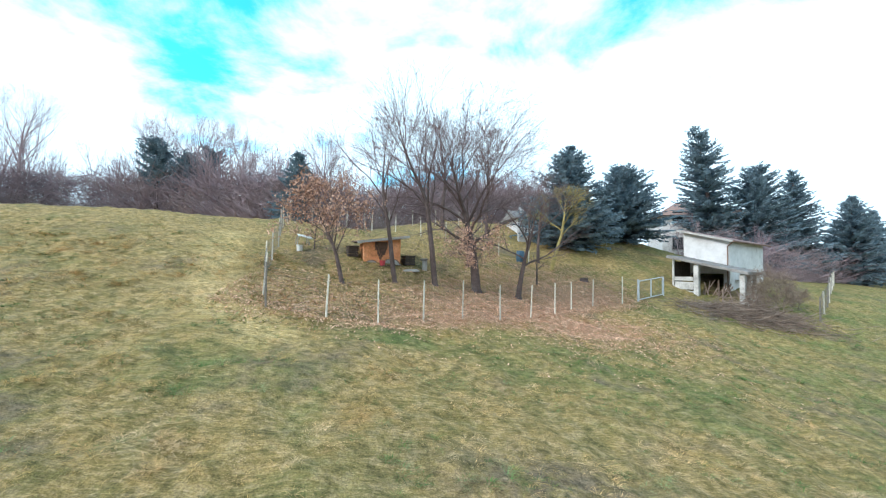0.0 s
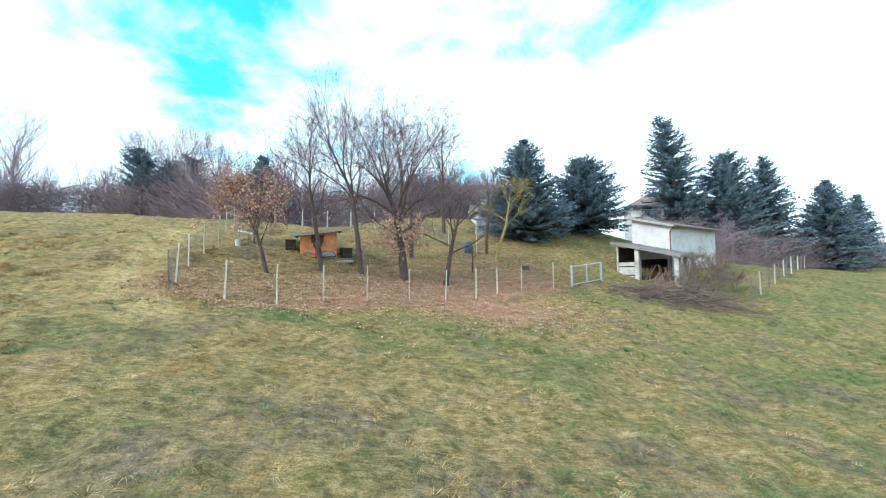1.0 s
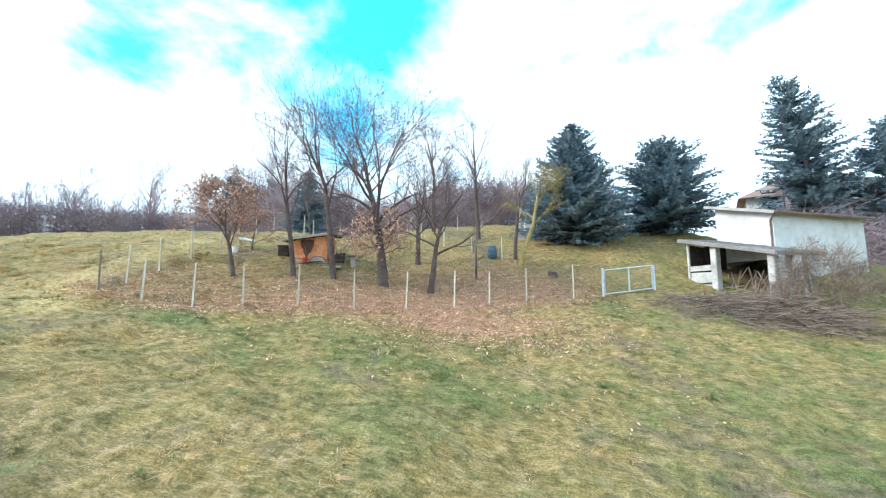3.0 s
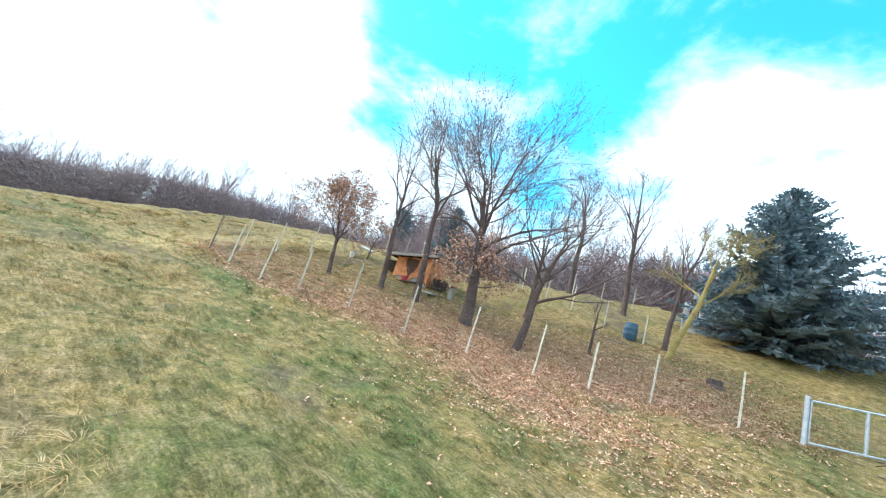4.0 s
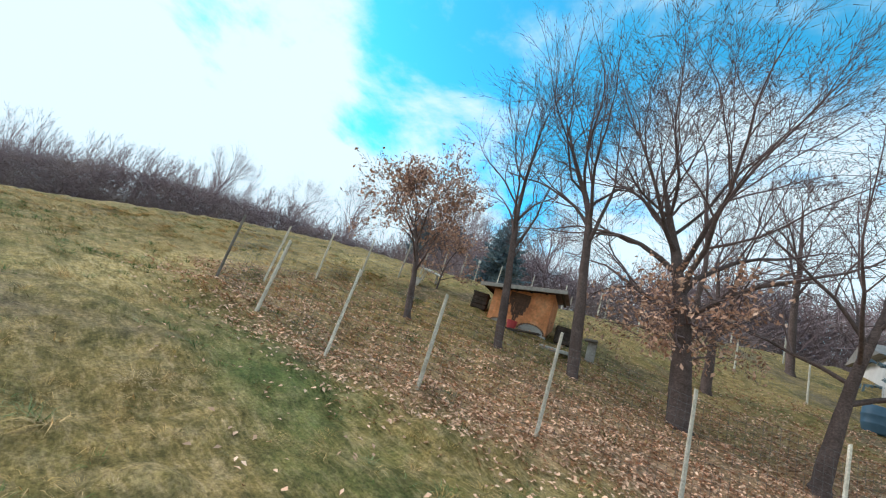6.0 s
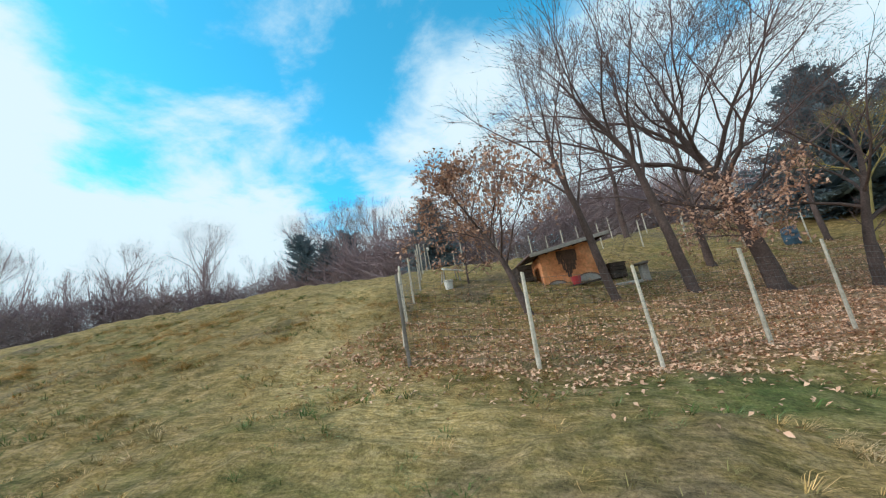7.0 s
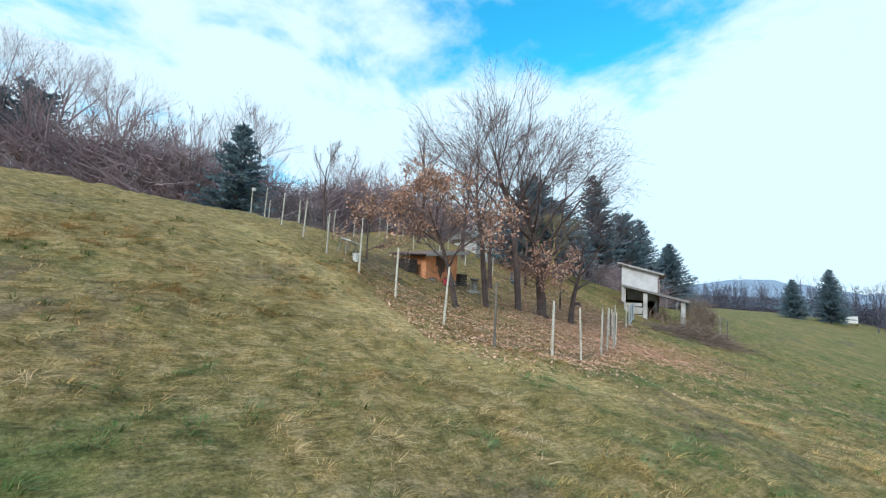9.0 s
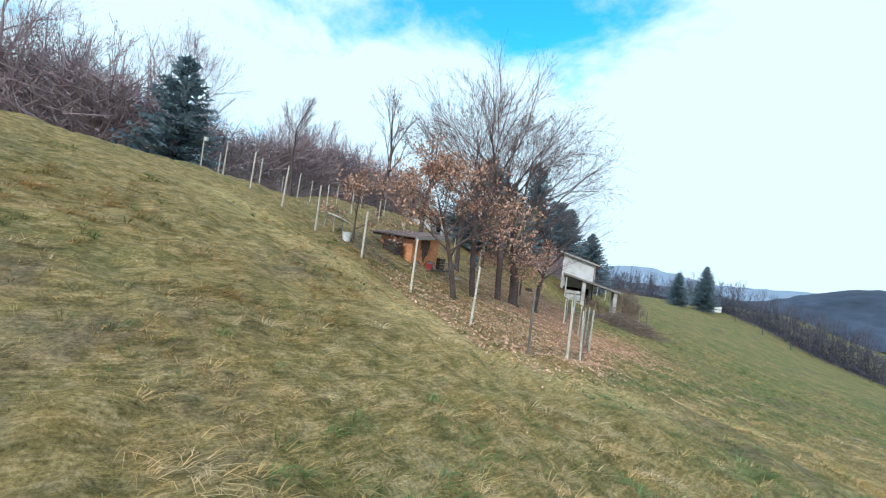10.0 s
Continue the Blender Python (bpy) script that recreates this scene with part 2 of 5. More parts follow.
def ground_material():
    m = bpy.data.materials.new("meadow")
    m.use_nodes = True
    N, L = m.node_tree.nodes, m.node_tree.links
    b = N["Principled BSDF"]
    b.inputs["Roughness"].default_value = 0.95
    b.inputs["Specular IOR Level"].default_value = 0.15
    co = N.new("ShaderNodeNewGeometry")

    def noise_(scale, detail=6, rough=0.6, stretch=None):
        n = N.new("ShaderNodeTexNoise")
        n.inputs["Scale"].default_value, n.inputs["Detail"].default_value, n.inputs["Roughness"].default_value = scale, detail, rough
        src = co.outputs["Position"]
        if stretch:
            mp = N.new("ShaderNodeMapping")
            mp.inputs["Rotation"].default_value = (0, 0, stretch[0])
            mp.inputs["Scale"].default_value = stretch[1]
            L.new(src, mp.inputs[0])
            src = mp.outputs[0]
        L.new(src, n.inputs["Vector"])
        return n.outputs["Fac"]

    def ramp_(src, stops):
        r = N.new("ShaderNodeValToRGB")
        while len(r.color_ramp.elements) < len(stops):
            r.color_ramp.elements.new(0.5)
        for e, (p, c) in zip(r.color_ramp.elements, stops):
            e.position, e.color = p, (*c, 1)
        L.new(src, r.inputs[0])
        return r.outputs[0]

    def mix_(f, a, c, mode="MIX"):
        x = N.new("ShaderNodeMixRGB")
        x.blend_type = mode
        if isinstance(f, float):
            x.inputs[0].default_value = f
        else:
            L.new(f, x.inputs[0])
        L.new(a, x.inputs[1]); L.new(c, x.inputs[2])
        return x.outputs[0]

    base = ramp_(noise_(0.35, 8), [(0.32, (0.070, 0.092, 0.024)), (0.43, (0.178, 0.150, 0.045)), (0.53, (0.400, 0.262, 0.088)), (0.58, (0.312, 0.212, 0.074)), (0.67, (0.090, 0.108, 0.030))])
    tuft = ramp_(noise_(3.2, 9, 0.8), [(0.38, (0.083, 0.077, 0.025)), (0.5, (0.242, 0.186, 0.072)), (0.6, (0.484, 0.363, 0.210))])
    grass = mix_(0.6, base, tuft)
    # combed dead straw
    straw = ramp_(noise_(14, 6, 0.75, (radians(-52), (0.22, 1.3, 1.0))), [(0.40, (0.114, 0.088, 0.030)), (0.52, (0.345, 0.231, 0.088)), (0.62, (0.638, 0.428, 0.235))])
    grass = mix_(0.38, grass, straw)
    # green patches, most of them down the slope to the east
    lush = N.new("ShaderNodeAttribute")
    lush.attribute_name = "lush"
    big = N.new("ShaderNodeMath"); big.operation = "MULTIPLY_ADD"; big.use_clamp = True
    L.new(noise_(0.5, 5, 0.65), big.inputs[0]); big.inputs[1].default_value = 3.0
    low = N.new("ShaderNodeMath"); low.operation = "SUBTRACT"; low.inputs[1].default_value = 1.6
    L.new(lush.outputs["Fac"], low.inputs[0]); L.new(low.outputs[0], big.inputs[2])
    green = ramp_(noise_(2.2, 7, 0.7), [(0.35, (0.042, 0.082, 0.022)), (0.65, (0.125, 0.190, 0.055))])
    half = N.new("ShaderNodeMath"); half.operation = "MULTIPLY"; half.inputs[1].default_value = 0.75
    L.new(big.outputs[0], half.inputs[0])
    grass = mix_(half.outputs[0], grass, green)
    # withered brown patches
    bare = ramp_(noise_(0.28, 6, 0.65), [(0.56, (0, 0, 0)), (0.66, (0.75, 0.75, 0.75))])
    brown = ramp_(noise_(5, 6, 0.7), [(0.35, (0.085, 0.06, 0.04)), (0.65, (0.26, 0.195, 0.13))])
    grass = mix_(bare, grass, brown)
    wither = N.new("ShaderNodeAttribute")
    wither.attribute_name = "withered"
    wmul = N.new("ShaderNodeMath"); wmul.operation = "MULTIPLY"; wmul.use_clamp = True
    L.new(wither.outputs["Fac"], wmul.inputs[0])
    wpat = N.new("ShaderNodeMapRange"); wpat.inputs["From Min"].default_value, wpat.inputs["From Max"].default_value = 0.36, 0.56
    L.new(noise_(2.4, 6, 0.7), wpat.inputs["Value"])
    L.new(wpat.outputs[0], wmul.inputs[1])
    grass = mix_(wmul.outputs[0], grass, brown)
    # bleached straw on the brow
    dry = N.new("ShaderNodeAttribute")
    dry.attribute_name = "straw"
    pale = ramp_(noise_(16, 6, 0.75, (radians(-52), (0.25, 1.2, 1.0))), [(0.38, (0.30, 0.21, 0.075)), (0.5, (0.52, 0.37, 0.15)), (0.62, (0.70, 0.52, 0.27))])
    dmix = N.new("ShaderNodeMath"); dmix.operation = "MULTIPLY"; dmix.inputs[1].default_value = 0.8
    L.new(dry.outputs["Fac"], dmix.inputs[0])
    grass = mix_(dmix.outputs[0], grass, pale)
    # shade in the gaps between the tussocks, painted by noise; tops lightened
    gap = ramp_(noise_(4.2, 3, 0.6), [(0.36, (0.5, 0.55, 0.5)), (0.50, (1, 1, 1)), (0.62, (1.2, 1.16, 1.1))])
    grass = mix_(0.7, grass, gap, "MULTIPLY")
    # leaf litter and bare soil in the pen and along its fence
    at = N.new("ShaderNodeAttribute")
    at.attribute_name = "litter"
    lit = ramp_(noise_(9, 6, 0.7), [(0.34, (0.30, 0.175, 0.105)), (0.5, (0.46, 0.285, 0.175)), (0.66, (0.60, 0.40, 0.26))])
    edge = N.new("ShaderNodeMath"); edge.operation = "MULTIPLY_ADD"
    L.new(noise_(1.1, 6), edge.inputs[0]); edge.inputs[1].default_value = 1.4
    sub = N.new("ShaderNodeMath"); sub.operation = "SUBTRACT"; sub.inputs[1].default_value = 0.7
    L.new(at.outputs["Fac"], sub.inputs[0])
    L.new(sub.outputs[0], edge.inputs[2])
    cl = N.new("ShaderNodeMath"); cl.operation = "MULTIPLY"; cl.use_clamp = True
    L.new(edge.outputs[0], cl.inputs[0]); L.new(at.outputs["Fac"], cl.inputs[1])
    col = mix_(cl.outputs[0], grass, lit)
    fine = ramp_(noise_(30, 4, 0.7), [(0.3, (0.5, 0.5, 0.5)), (0.7, (1.45, 1.45, 1.45))])
    col = mix_(1.0, col, fine, "MULTIPLY")
    L.new(col, b.inputs["Base Color"])
    bp = N.new("ShaderNodeBump")
    bp.inputs["Strength"].default_value, bp.inputs["Distance"].default_value = 0.7, 0.12
    L.new(noise_(7, 8, 0.7), bp.inputs["Height"])
    L.new(bp.outputs[0], b.inputs["Normal"])
    return m


M_GROUND = ground_material()

# ---------------------------------------------------------------- mesh helpers


def obj(name, verts, faces, mat, parent=None, smooth=False):
    me = bpy.data.meshes.new(name)
    if isinstance(verts, np.ndarray) and isinstance(faces, np.ndarray):
        k = faces.shape[1]
        me.vertices.add(len(verts))
        me.vertices.foreach_set("co", verts.astype(np.float32).ravel())
        me.loops.add(faces.size)
        me.loops.foreach_set("vertex_index", faces.astype(np.int32).ravel())
        me.polygons.add(len(faces))
        me.polygons.foreach_set("loop_start", np.arange(0, faces.size, k, dtype=np.int32))
        me.update(calc_edges=True)
    else:
        me.from_pydata([tuple(v) for v in verts], [], [tuple(f) for f in faces])
    me.materials.append(mat)
    if smooth:
        me.polygons.foreach_set("use_smooth", [True] * len(me.polygons))
    ob = new(name, me)
    if parent is not None:
        ob.parent = parent
    return ob


def part(name, bm, mat, parent=None, label=""):
    me = bpy.data.meshes.new(name)
    bm.to_mesh(me)
    bm.free()
    me.materials.append(mat)
    ob = new(name, me)
    if parent is not None:
        ob.parent = parent
    if label:
        ob["label"] = label
    return ob


def empty(name, x, y, z, rz=0.0):
    ob = new(name)
    ob.matrix_world = pose(x, y, z, 0, 0, rz)
    return ob


def box(bm, x0, x1, y0, y1, z0, z1, bev=0.0, m=None):
    r = bmesh.ops.create_cube(bm, size=1.0)
    vs = r["verts"]
    bmesh.ops.transform(bm, matrix=Matrix.Translation(((x0 + x1) / 2, (y0 + y1) / 2, (z0 + z1) / 2)) @ Matrix.Diagonal((x1 - x0, y1 - y0, z1 - z0, 1)), verts=vs)
    if bev:
        es = list({e for v in vs for e in v.link_edges})
        g = bmesh.ops.bevel(bm, geom=es, offset=bev, segments=1, affect="EDGES")
        vs = list({v for f in g["faces"] for v in f.verts} | {v for v in vs if v.is_valid})
    if m is not None:
        bmesh.ops.transform(bm, matrix=m, verts=vs)
    return vs


def boxed(name, dims, mat, parent, bev=0.006, label="", m=None):
    bm = bmesh.new()
    box(bm, *dims, bev=bev, m=m)
    return part(name, bm, mat, parent, label)


def tubes(segs, sides):
    """segs: rows of x0 y0 z0 x1 y1 z1 r0 r1. Open prisms along the segments."""
    s = np.asarray(segs, float)
    a, b = s[:, 0:3], s[:, 3:6]
    d = b - a
    d /= np.maximum(np.linalg.norm(d, axis=1, keepdims=True), 1e-9)
    ref = np.where(np.abs(d[:, 2:3]) > 0.9, np.array([[1.0, 0, 0]]), np.array([[0, 0, 1.0]]))
    u = np.cross(d, ref)
    u /= np.linalg.norm(u, axis=1, keepdims=True)
    v = np.cross(d, u)
    ang = np.arange(sides) * 2 * math.pi / sides
    ring = u[:, None, :] * np.cos(ang)[None, :, None] + v[:, None, :] * np.sin(ang)[None, :, None]
    lo = a[:, None, :] + ring * s[:, 6][:, None, None]
    hi = b[:, None, :] + ring * s[:, 7][:, None, None]
    vs = np.concatenate([lo, hi], 1).reshape(-1, 3)
    base = (np.arange(len(s)) * 2 * sides)[:, None]
    i = np.arange(sides)
    j = (i + 1) % sides
    f = np.stack([i, j, j + sides, i + sides], 1)
    fs = (base[:, :, None] + f[None]).reshape(-1, 4)
    return vs, fs


def skin(segs, sides):
    """One closed bark skin along segments that follow one another, slightly lobed."""
    pts = [np.array(segs[0][0:3], float)] + [np.array(q[3:6], float) for q in segs]
    rad = [segs[0][6]] + [q[7] for q in segs]
    vs, fs = [], []
    for k, p in enumerate(pts):
        d = pts[min(k + 1, len(pts) - 1)] - pts[max(k - 1, 0)]
        d = d / max(np.linalg.norm(d), 1e-9)
        u = np.cross(d, (0.0, 1.0, 0.0))
        u = u / np.linalg.norm(u)
        v = np.cross(d, u)
        for i in range(sides):
            a = 2 * math.pi * i / sides
            q = rad[k] * (1 + 0.09 * math.sin(3 * a + 0.7 * k) + (0.12 * math.cos(5 * a) if k == 0 else 0.0))
            vs.append(p + (u * math.cos(a) + v * math.sin(a)) * q)
    for k in range(len(pts) - 1):
        fs += [(k * sides + i, k * sides + (i + 1) % sides, (k + 1) * sides + (i + 1) % sides, (k + 1) * sides + i) for i in range(sides)]
    return np.array(vs), np.array(fs)


def blades(segs, rnd, fat=1.5):
    """The finest twigs: one thin tapered blade to a segment."""
    s = np.asarray(segs, float)
    a, b = s[:, 0:3], s[:, 3:6]
    w = np.cross(b - a, rnd.normal(0, 1, a.shape))
    w *= (s[:, 6] * fat / np.maximum(np.linalg.norm(w, axis=1), 1e-9))[:, None]
    vs = np.stack([a - w, a + w, b + (b - a) * 0.15], 1).reshape(-1, 3)
    return vs, np.arange(len(vs)).reshape(-1, 3)


def soft_clamp(v, a, b, w=3.0):
    def sp(q):
        return w * np.log1p(np.exp(-np.abs(q) / w)) + np.maximum(q, 0)
    return a + sp(v - a) - sp(v - b)


def height(x, y):
    """The hillside: rises to the north-west, flattens to the east, falls to the south."""
    x, y = np.asarray(x, float), np.asarray(y, float)
    xc = soft_clamp(x, -13, 16)
    yc = soft_clamp(y, 2, 22 + 14 / (1 + np.exp(-np.clip((x + 3) / 2.5, -40, 40))))
    z = -0.126 - .0943 * xc - .0428 * yc - .0056 * xc * xc - .0044 * xc * yc + .0086 * yc * yc + .000523 * xc * xc * yc + .000039 * xc ** 3
    z = z + 0.3 * np.tanh(np.maximum(xc - x, 0) / 15)
    z = z - 1.5 * np.tanh(np.maximum(x - xc, 0) / 50)
    east = 1 / (1 + np.exp(-np.clip((x - 24) / 5, -40, 40)))
    z = z - east * (z - 2.0 * np.tanh((y - 19) / 9)) * 0.85
    z = z + (1 - east) * 3.0 * np.tanh(np.maximum(y - yc, 0) / 56)
    z = z - 9 * np.tanh(np.maximum(x - 24, 0) / 60) * (1 / (1 + np.exp(np.clip((y - 12) / 14, -40, 40))))
    z = z - 0.2 * np.exp(-((x - 7.6) ** 2 + (y - 19.9) ** 2) / 4)
    z = z + 0.55 * np.exp(-(x + 8.5) ** 2 / 24 - (y - 28) ** 2 / 30) - 0.45 * np.exp(-((x - 17.6) ** 2 + (y - 23.4) ** 2) / 7)
    z = z - 5 * np.tanh(np.maximum(yc - y, 0) / 40)
    z = z + 0.10 * np.sin(x * 0.55 + 1) * np.sin(y * 0.47) + 0.05 * np.sin(x * 1.7 + y * 0.6) * np.sin(y * 1.9)
    return z


def hz_(x, y):
    return float(height(x, y))

# ---------------------------------------------------------------- ground
PEN = [(-6.08, 13.04), (-4.12, 13.11), (-2.42, 13.59), (-0.81, 14.14), (0.75, 15.08), (2.48, 16.04), (4.12, 17.14),
       (5.74, 18.47), (7.03, 19.6), (8.55, 20.37), (10.58, 21.02), (11.9, 21.68), (14.3, 23.0)]


def litter_amount(x, y):
    """How thick the fallen leaves lie: most along the front fence, under the oaks, thinner uphill."""
    best = np.full(np.shape(x), 1e9)
    side = np.zeros(np.shape(x))
    for (ax, ay), (bx, by) in zip(PEN[:-2], PEN[1:-1]):
        dx, dy = bx - ax, by - ay
        n = math.hypot(dx, dy)
        t = np.clip(((x - ax) * dx + (y - ay) * dy) / (n * n), 0, 1)
        px, py = x - ax - t * dx, y - ay - t * dy
        d = np.hypot(px, py)
        s = (dx * (y - ay) - dy * (x - ax)) / n
        side = np.where(d < best, s, side)
        best = np.minimum(best, d)
    inside = np.where(side > 0, np.exp(-(best / 5.2) ** 2), np.exp(-(best / 0.9) ** 2))
    fan = np.exp(-(((x - 6.0) / 4.0) ** 2 + ((y - 17.0) / 2.0) ** 2)) * 0.95
    return np.clip(np.maximum(inside * (0.40 + 0.50 / (1 + np.exp(-np.clip((x + 1.5) / 1.5, -40, 40)))), fan), 0, 1) * (1 / (1 + np.exp(np.clip((x - 11.5) / 0.8, -40, 40))))


def lush_amount(x, y):
    """Where the grass is greener: down the eastern slope, above the gate, in mossy patches by the fence."""
    a = 0.55 / (1 + np.exp(-np.clip((x - 0.25 * y - 8.5) / 2.5, -40, 40)))
    for cx, cy, sx, sy, k in ((-1.6, 12.2, 1.0, 0.7, 0.9), (5.5, 12.3, 5.0, 2.6, 0.75), (-6.5, 11.0, 1.6, 1.0, 0.6), (10.0, 25.5, 4.0, 2.5, 0.5), (-3.0, 3.0, 5.0, 2.2, 0.4), (-5.0, 9.0, 3.2, 1.3, 0.6), (-12.6, 9.4, 1.8, 1.4, 0.6), (-10.4, 7.6, 1.6, 1.0, 0.45)):
        a = np.maximum(a, k * np.exp(-((x - cx) / sx) ** 2 - ((y - cy) / sy) ** 2))
    return a


def withered_amount(x, y):
    """Trodden brown patches in the open meadow below the pen."""
    a = np.zeros(np.shape(x))
    for cx, cy, sx, sy in ((1.2, 5.8, 1.9, 1.0), (4.4, 4.2, 1.4, 0.9), (-0.6, 4.2, 1.2, 0.8), (7.6, 6.0, 1.3, 0.7), (-9.6, 8.4, 0.8, 0.6)):
        a = np.maximum(a, np.exp(-((x - cx) / sx) ** 2 - ((y - cy) / sy) ** 2))
    return a


def straw_amount(x, y):
    """The bleached band of straw on the brow outside the climbing fence."""
    line = [(-5.2, 11.0), (-7.6, 12.6), (-8.6, 14.4), (-9.3, 16.4), (-10.2, 18.8), (-11.2, 21.5)]
    best = np.full(np.shape(x), 1e9)
    for (ax, ay), (bx, by) in zip(line[:-1], line[1:]):
        dx, dy = bx - ax, by - ay
        t = np.clip(((x - ax) * dx + (y - ay) * dy) / (dx * dx + dy * dy), 0, 1)
        best = np.minimum(best, np.hypot(x - ax - t * dx, y - ay - t * dy))
    return np.exp(-(best / 0.95) ** 2)


def hummocks(x, y):
    """Small unevenness of the turf near the pen."""
    x, y = np.asarray(x, float), np.asarray(y, float)
    near = (np.abs(x) < 40) & (np.abs(y - 15) < 40)
    return np.array([noise.noise((a * 1.3, b * 1.3, 0)) * 0.10 + noise.noise((a * 0.5, b * 0.5, 7)) * 0.08 + max(0.0, noise.noise((a * 1.9, b * 1.9, 3))) * 0.16 if n else 0.0
                     for a, b, n in zip(x.ravel(), y.ravel(), near.ravel())]).reshape(x.shape)


def build_ground():
    def axis(c0, c1, step, far, grow):
        core = list(np.arange(c0, c1 + step / 2, step))
        lo, hi, s = [], [], step
        a, b = c0, c1
        while b < far:
            s *= grow
            b += s
            a -= s
            hi.append(b)
            lo.insert(0, a)
        return np.array(lo + core + hi)
    xs, ys = axis(-24, 26, 0.21, 2600, 1.16), axis(-6, 26, 0.21, 2600, 1.16)
    X, Y = np.meshgrid(xs, ys)
    Z = height(X, Y)
    Z = Z + hummocks(X, Y)
    nx, ny = len(xs), len(ys)
    vs = np.stack([X, Y, Z], -1).reshape(-1, 3)
    i = np.arange(nx - 1)[None, :] + nx * np.arange(ny - 1)[:, None]
    fs = np.stack([i, i + 1, i + nx + 1, i + nx], -1).reshape(-1, 4)
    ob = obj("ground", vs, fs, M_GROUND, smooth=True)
    at = ob.data.attributes.new("litter", "FLOAT", "POINT")
    at.data.foreach_set("value", litter_amount(X, Y).ravel().astype(np.float32))
    at = ob.data.attributes.new("lush", "FLOAT", "POINT")
    at.data.foreach_set("value", lush_amount(X, Y).ravel().astype(np.float32))
    at = ob.data.attributes.new("withered", "FLOAT", "POINT")
    at.data.foreach_set("value", withered_amount(X, Y).ravel().astype(np.float32))
    at = ob.data.attributes.new("straw", "FLOAT", "POINT")
    at.data.foreach_set("value", straw_amount(X, Y).ravel().astype(np.float32))
    return tagged(ob, "sloping winter meadow of straw and green grass", "ground", kind="structure")


build_ground()

# far hills over the valley, distance haze painted into their colours


def ridge(name, mat, b0, b1, dist, depth, top, seed, label):
    """A long hill seen across the valley between two bearings (degrees right of +y)."""
    vs, fs, n = [], [], 160
    for i in range(n + 1):
        b = radians(b0 + (b1 - b0) * i / n)
        h = top * (0.62 + 0.38 * noise.noise((i * 0.045 + seed, seed, 0)) + 0.06 * noise.noise((i * 0.4, seed, 3))) * min(1.0, 0.35 + i / 30)
        for d, z in ((dist, -8), (dist + depth * 0.5, h * 0.75), (dist + depth, h), (dist + depth * 1.8, -8)):
            vs.append((math.sin(b) * d, math.cos(b) * d, z))
    for i in range(n):
        for k in range(3):
            fs.append((i * 4 + k, i * 4 + 4 + k, i * 4 + 5 + k, i * 4 + 1 + k))
    return tagged(obj(name, vs, fs, mat, smooth=True), label, "hill", kind="structure")


ridge("backdrop_hills", M_FARHILL, 50, 140, 1300, 700, 150, 4, "hills beyond the valley with blue haze painted into their colour")
ridge("backdrop_near_hill", M_HILL, 74, 150, 260, 160, 34, 9, "dark wooded hillside across the valley, tinted with painted haze")

# ---------------------------------------------------------------- plants


def grow(p, d, r, length, level, out, rnd, spread, up, twist, min_r, nseg=4, kids=(3, 5), shrink=0.66):
    """Adds the segments of one branch, and of the branches that leave it."""
    p, d = np.array(p, float), np.array(d, float)
    r_end = max(r * 0.5, min_r)
    spots = []
    for i in range(nseg):
        d = d + rnd.normal(0, twist, 3) + np.array([0, 0, up])
        d /= np.linalg.norm(d)
        q = p + d * length / nseg
        r0, r1 = r + (r_end - r) * i / nseg, r + (r_end - r) * (i + 1) / nseg
        out[level].append((*p, *q, r0, r1))
        spots.append((q, d.copy(), r1))
        p = q
    if level + 1 >= len(out):
        return
    n = rnd.integers(kids[0], kids[1] + 1)
    for k in range(n):
        q, dd, rr = spots[min(nseg - 1, int(nseg * (0.3 + 0.7 * (k + rnd.random()) / n)))]
        side = rnd.normal(0, 1, 3)
        side -= dd * side.dot(dd)
        side /= np.linalg.norm(side)
        a = spread * rnd.uniform(0.6, 1.25)
        nd = dd * math.cos(a) + side * math.sin(a)
        grow(q, nd, max(rr * rnd.uniform(0.45, 0.68), min_r), length * shrink * rnd.uniform(0.75, 1.2), level + 1, out, rnd, spread, up, twist * 1.1, min_r, nseg=3 if level > 1 else 4, kids=kids, shrink=shrink)
    q, dd, rr = spots[-1]
    grow(q, dd, rr, length * shrink, level + 1, out, rnd, spread, up, twist, min_r, nseg=3, kids=kids, shrink=shrink)


def leaf_cards(pts, size, rnd, n, jitter):
    """n small bent leaves scattered round the given points."""
    pts = np.asarray(pts)
    c = pts[rnd.integers(0, len(pts), n)] + rnd.normal(0, jitter, (n, 3))
    a = rnd.normal(0, 1, (n, 3)); a /= np.linalg.norm(a, axis=1, keepdims=True)
    b = np.cross(a, rnd.normal(0, 1, (n, 3))); b /= np.linalg.norm(b, axis=1, keepdims=True)
    s = size * rnd.uniform(0.6, 1.3, (n, 1))
    k = np.cross(a, b)
    vs = np.stack([c - a * s, c + b * s * 0.5 + k * s * 0.2, c + a * s, c - b * s * 0.5 + k * s * 0.2], 1).reshape(-1, 3)
    i = np.arange(n) * 4
    fs = np.concatenate([np.stack([i, i + 1, i + 2], 1), np.stack([i, i + 2, i + 3], 1)])
    return vs, fs


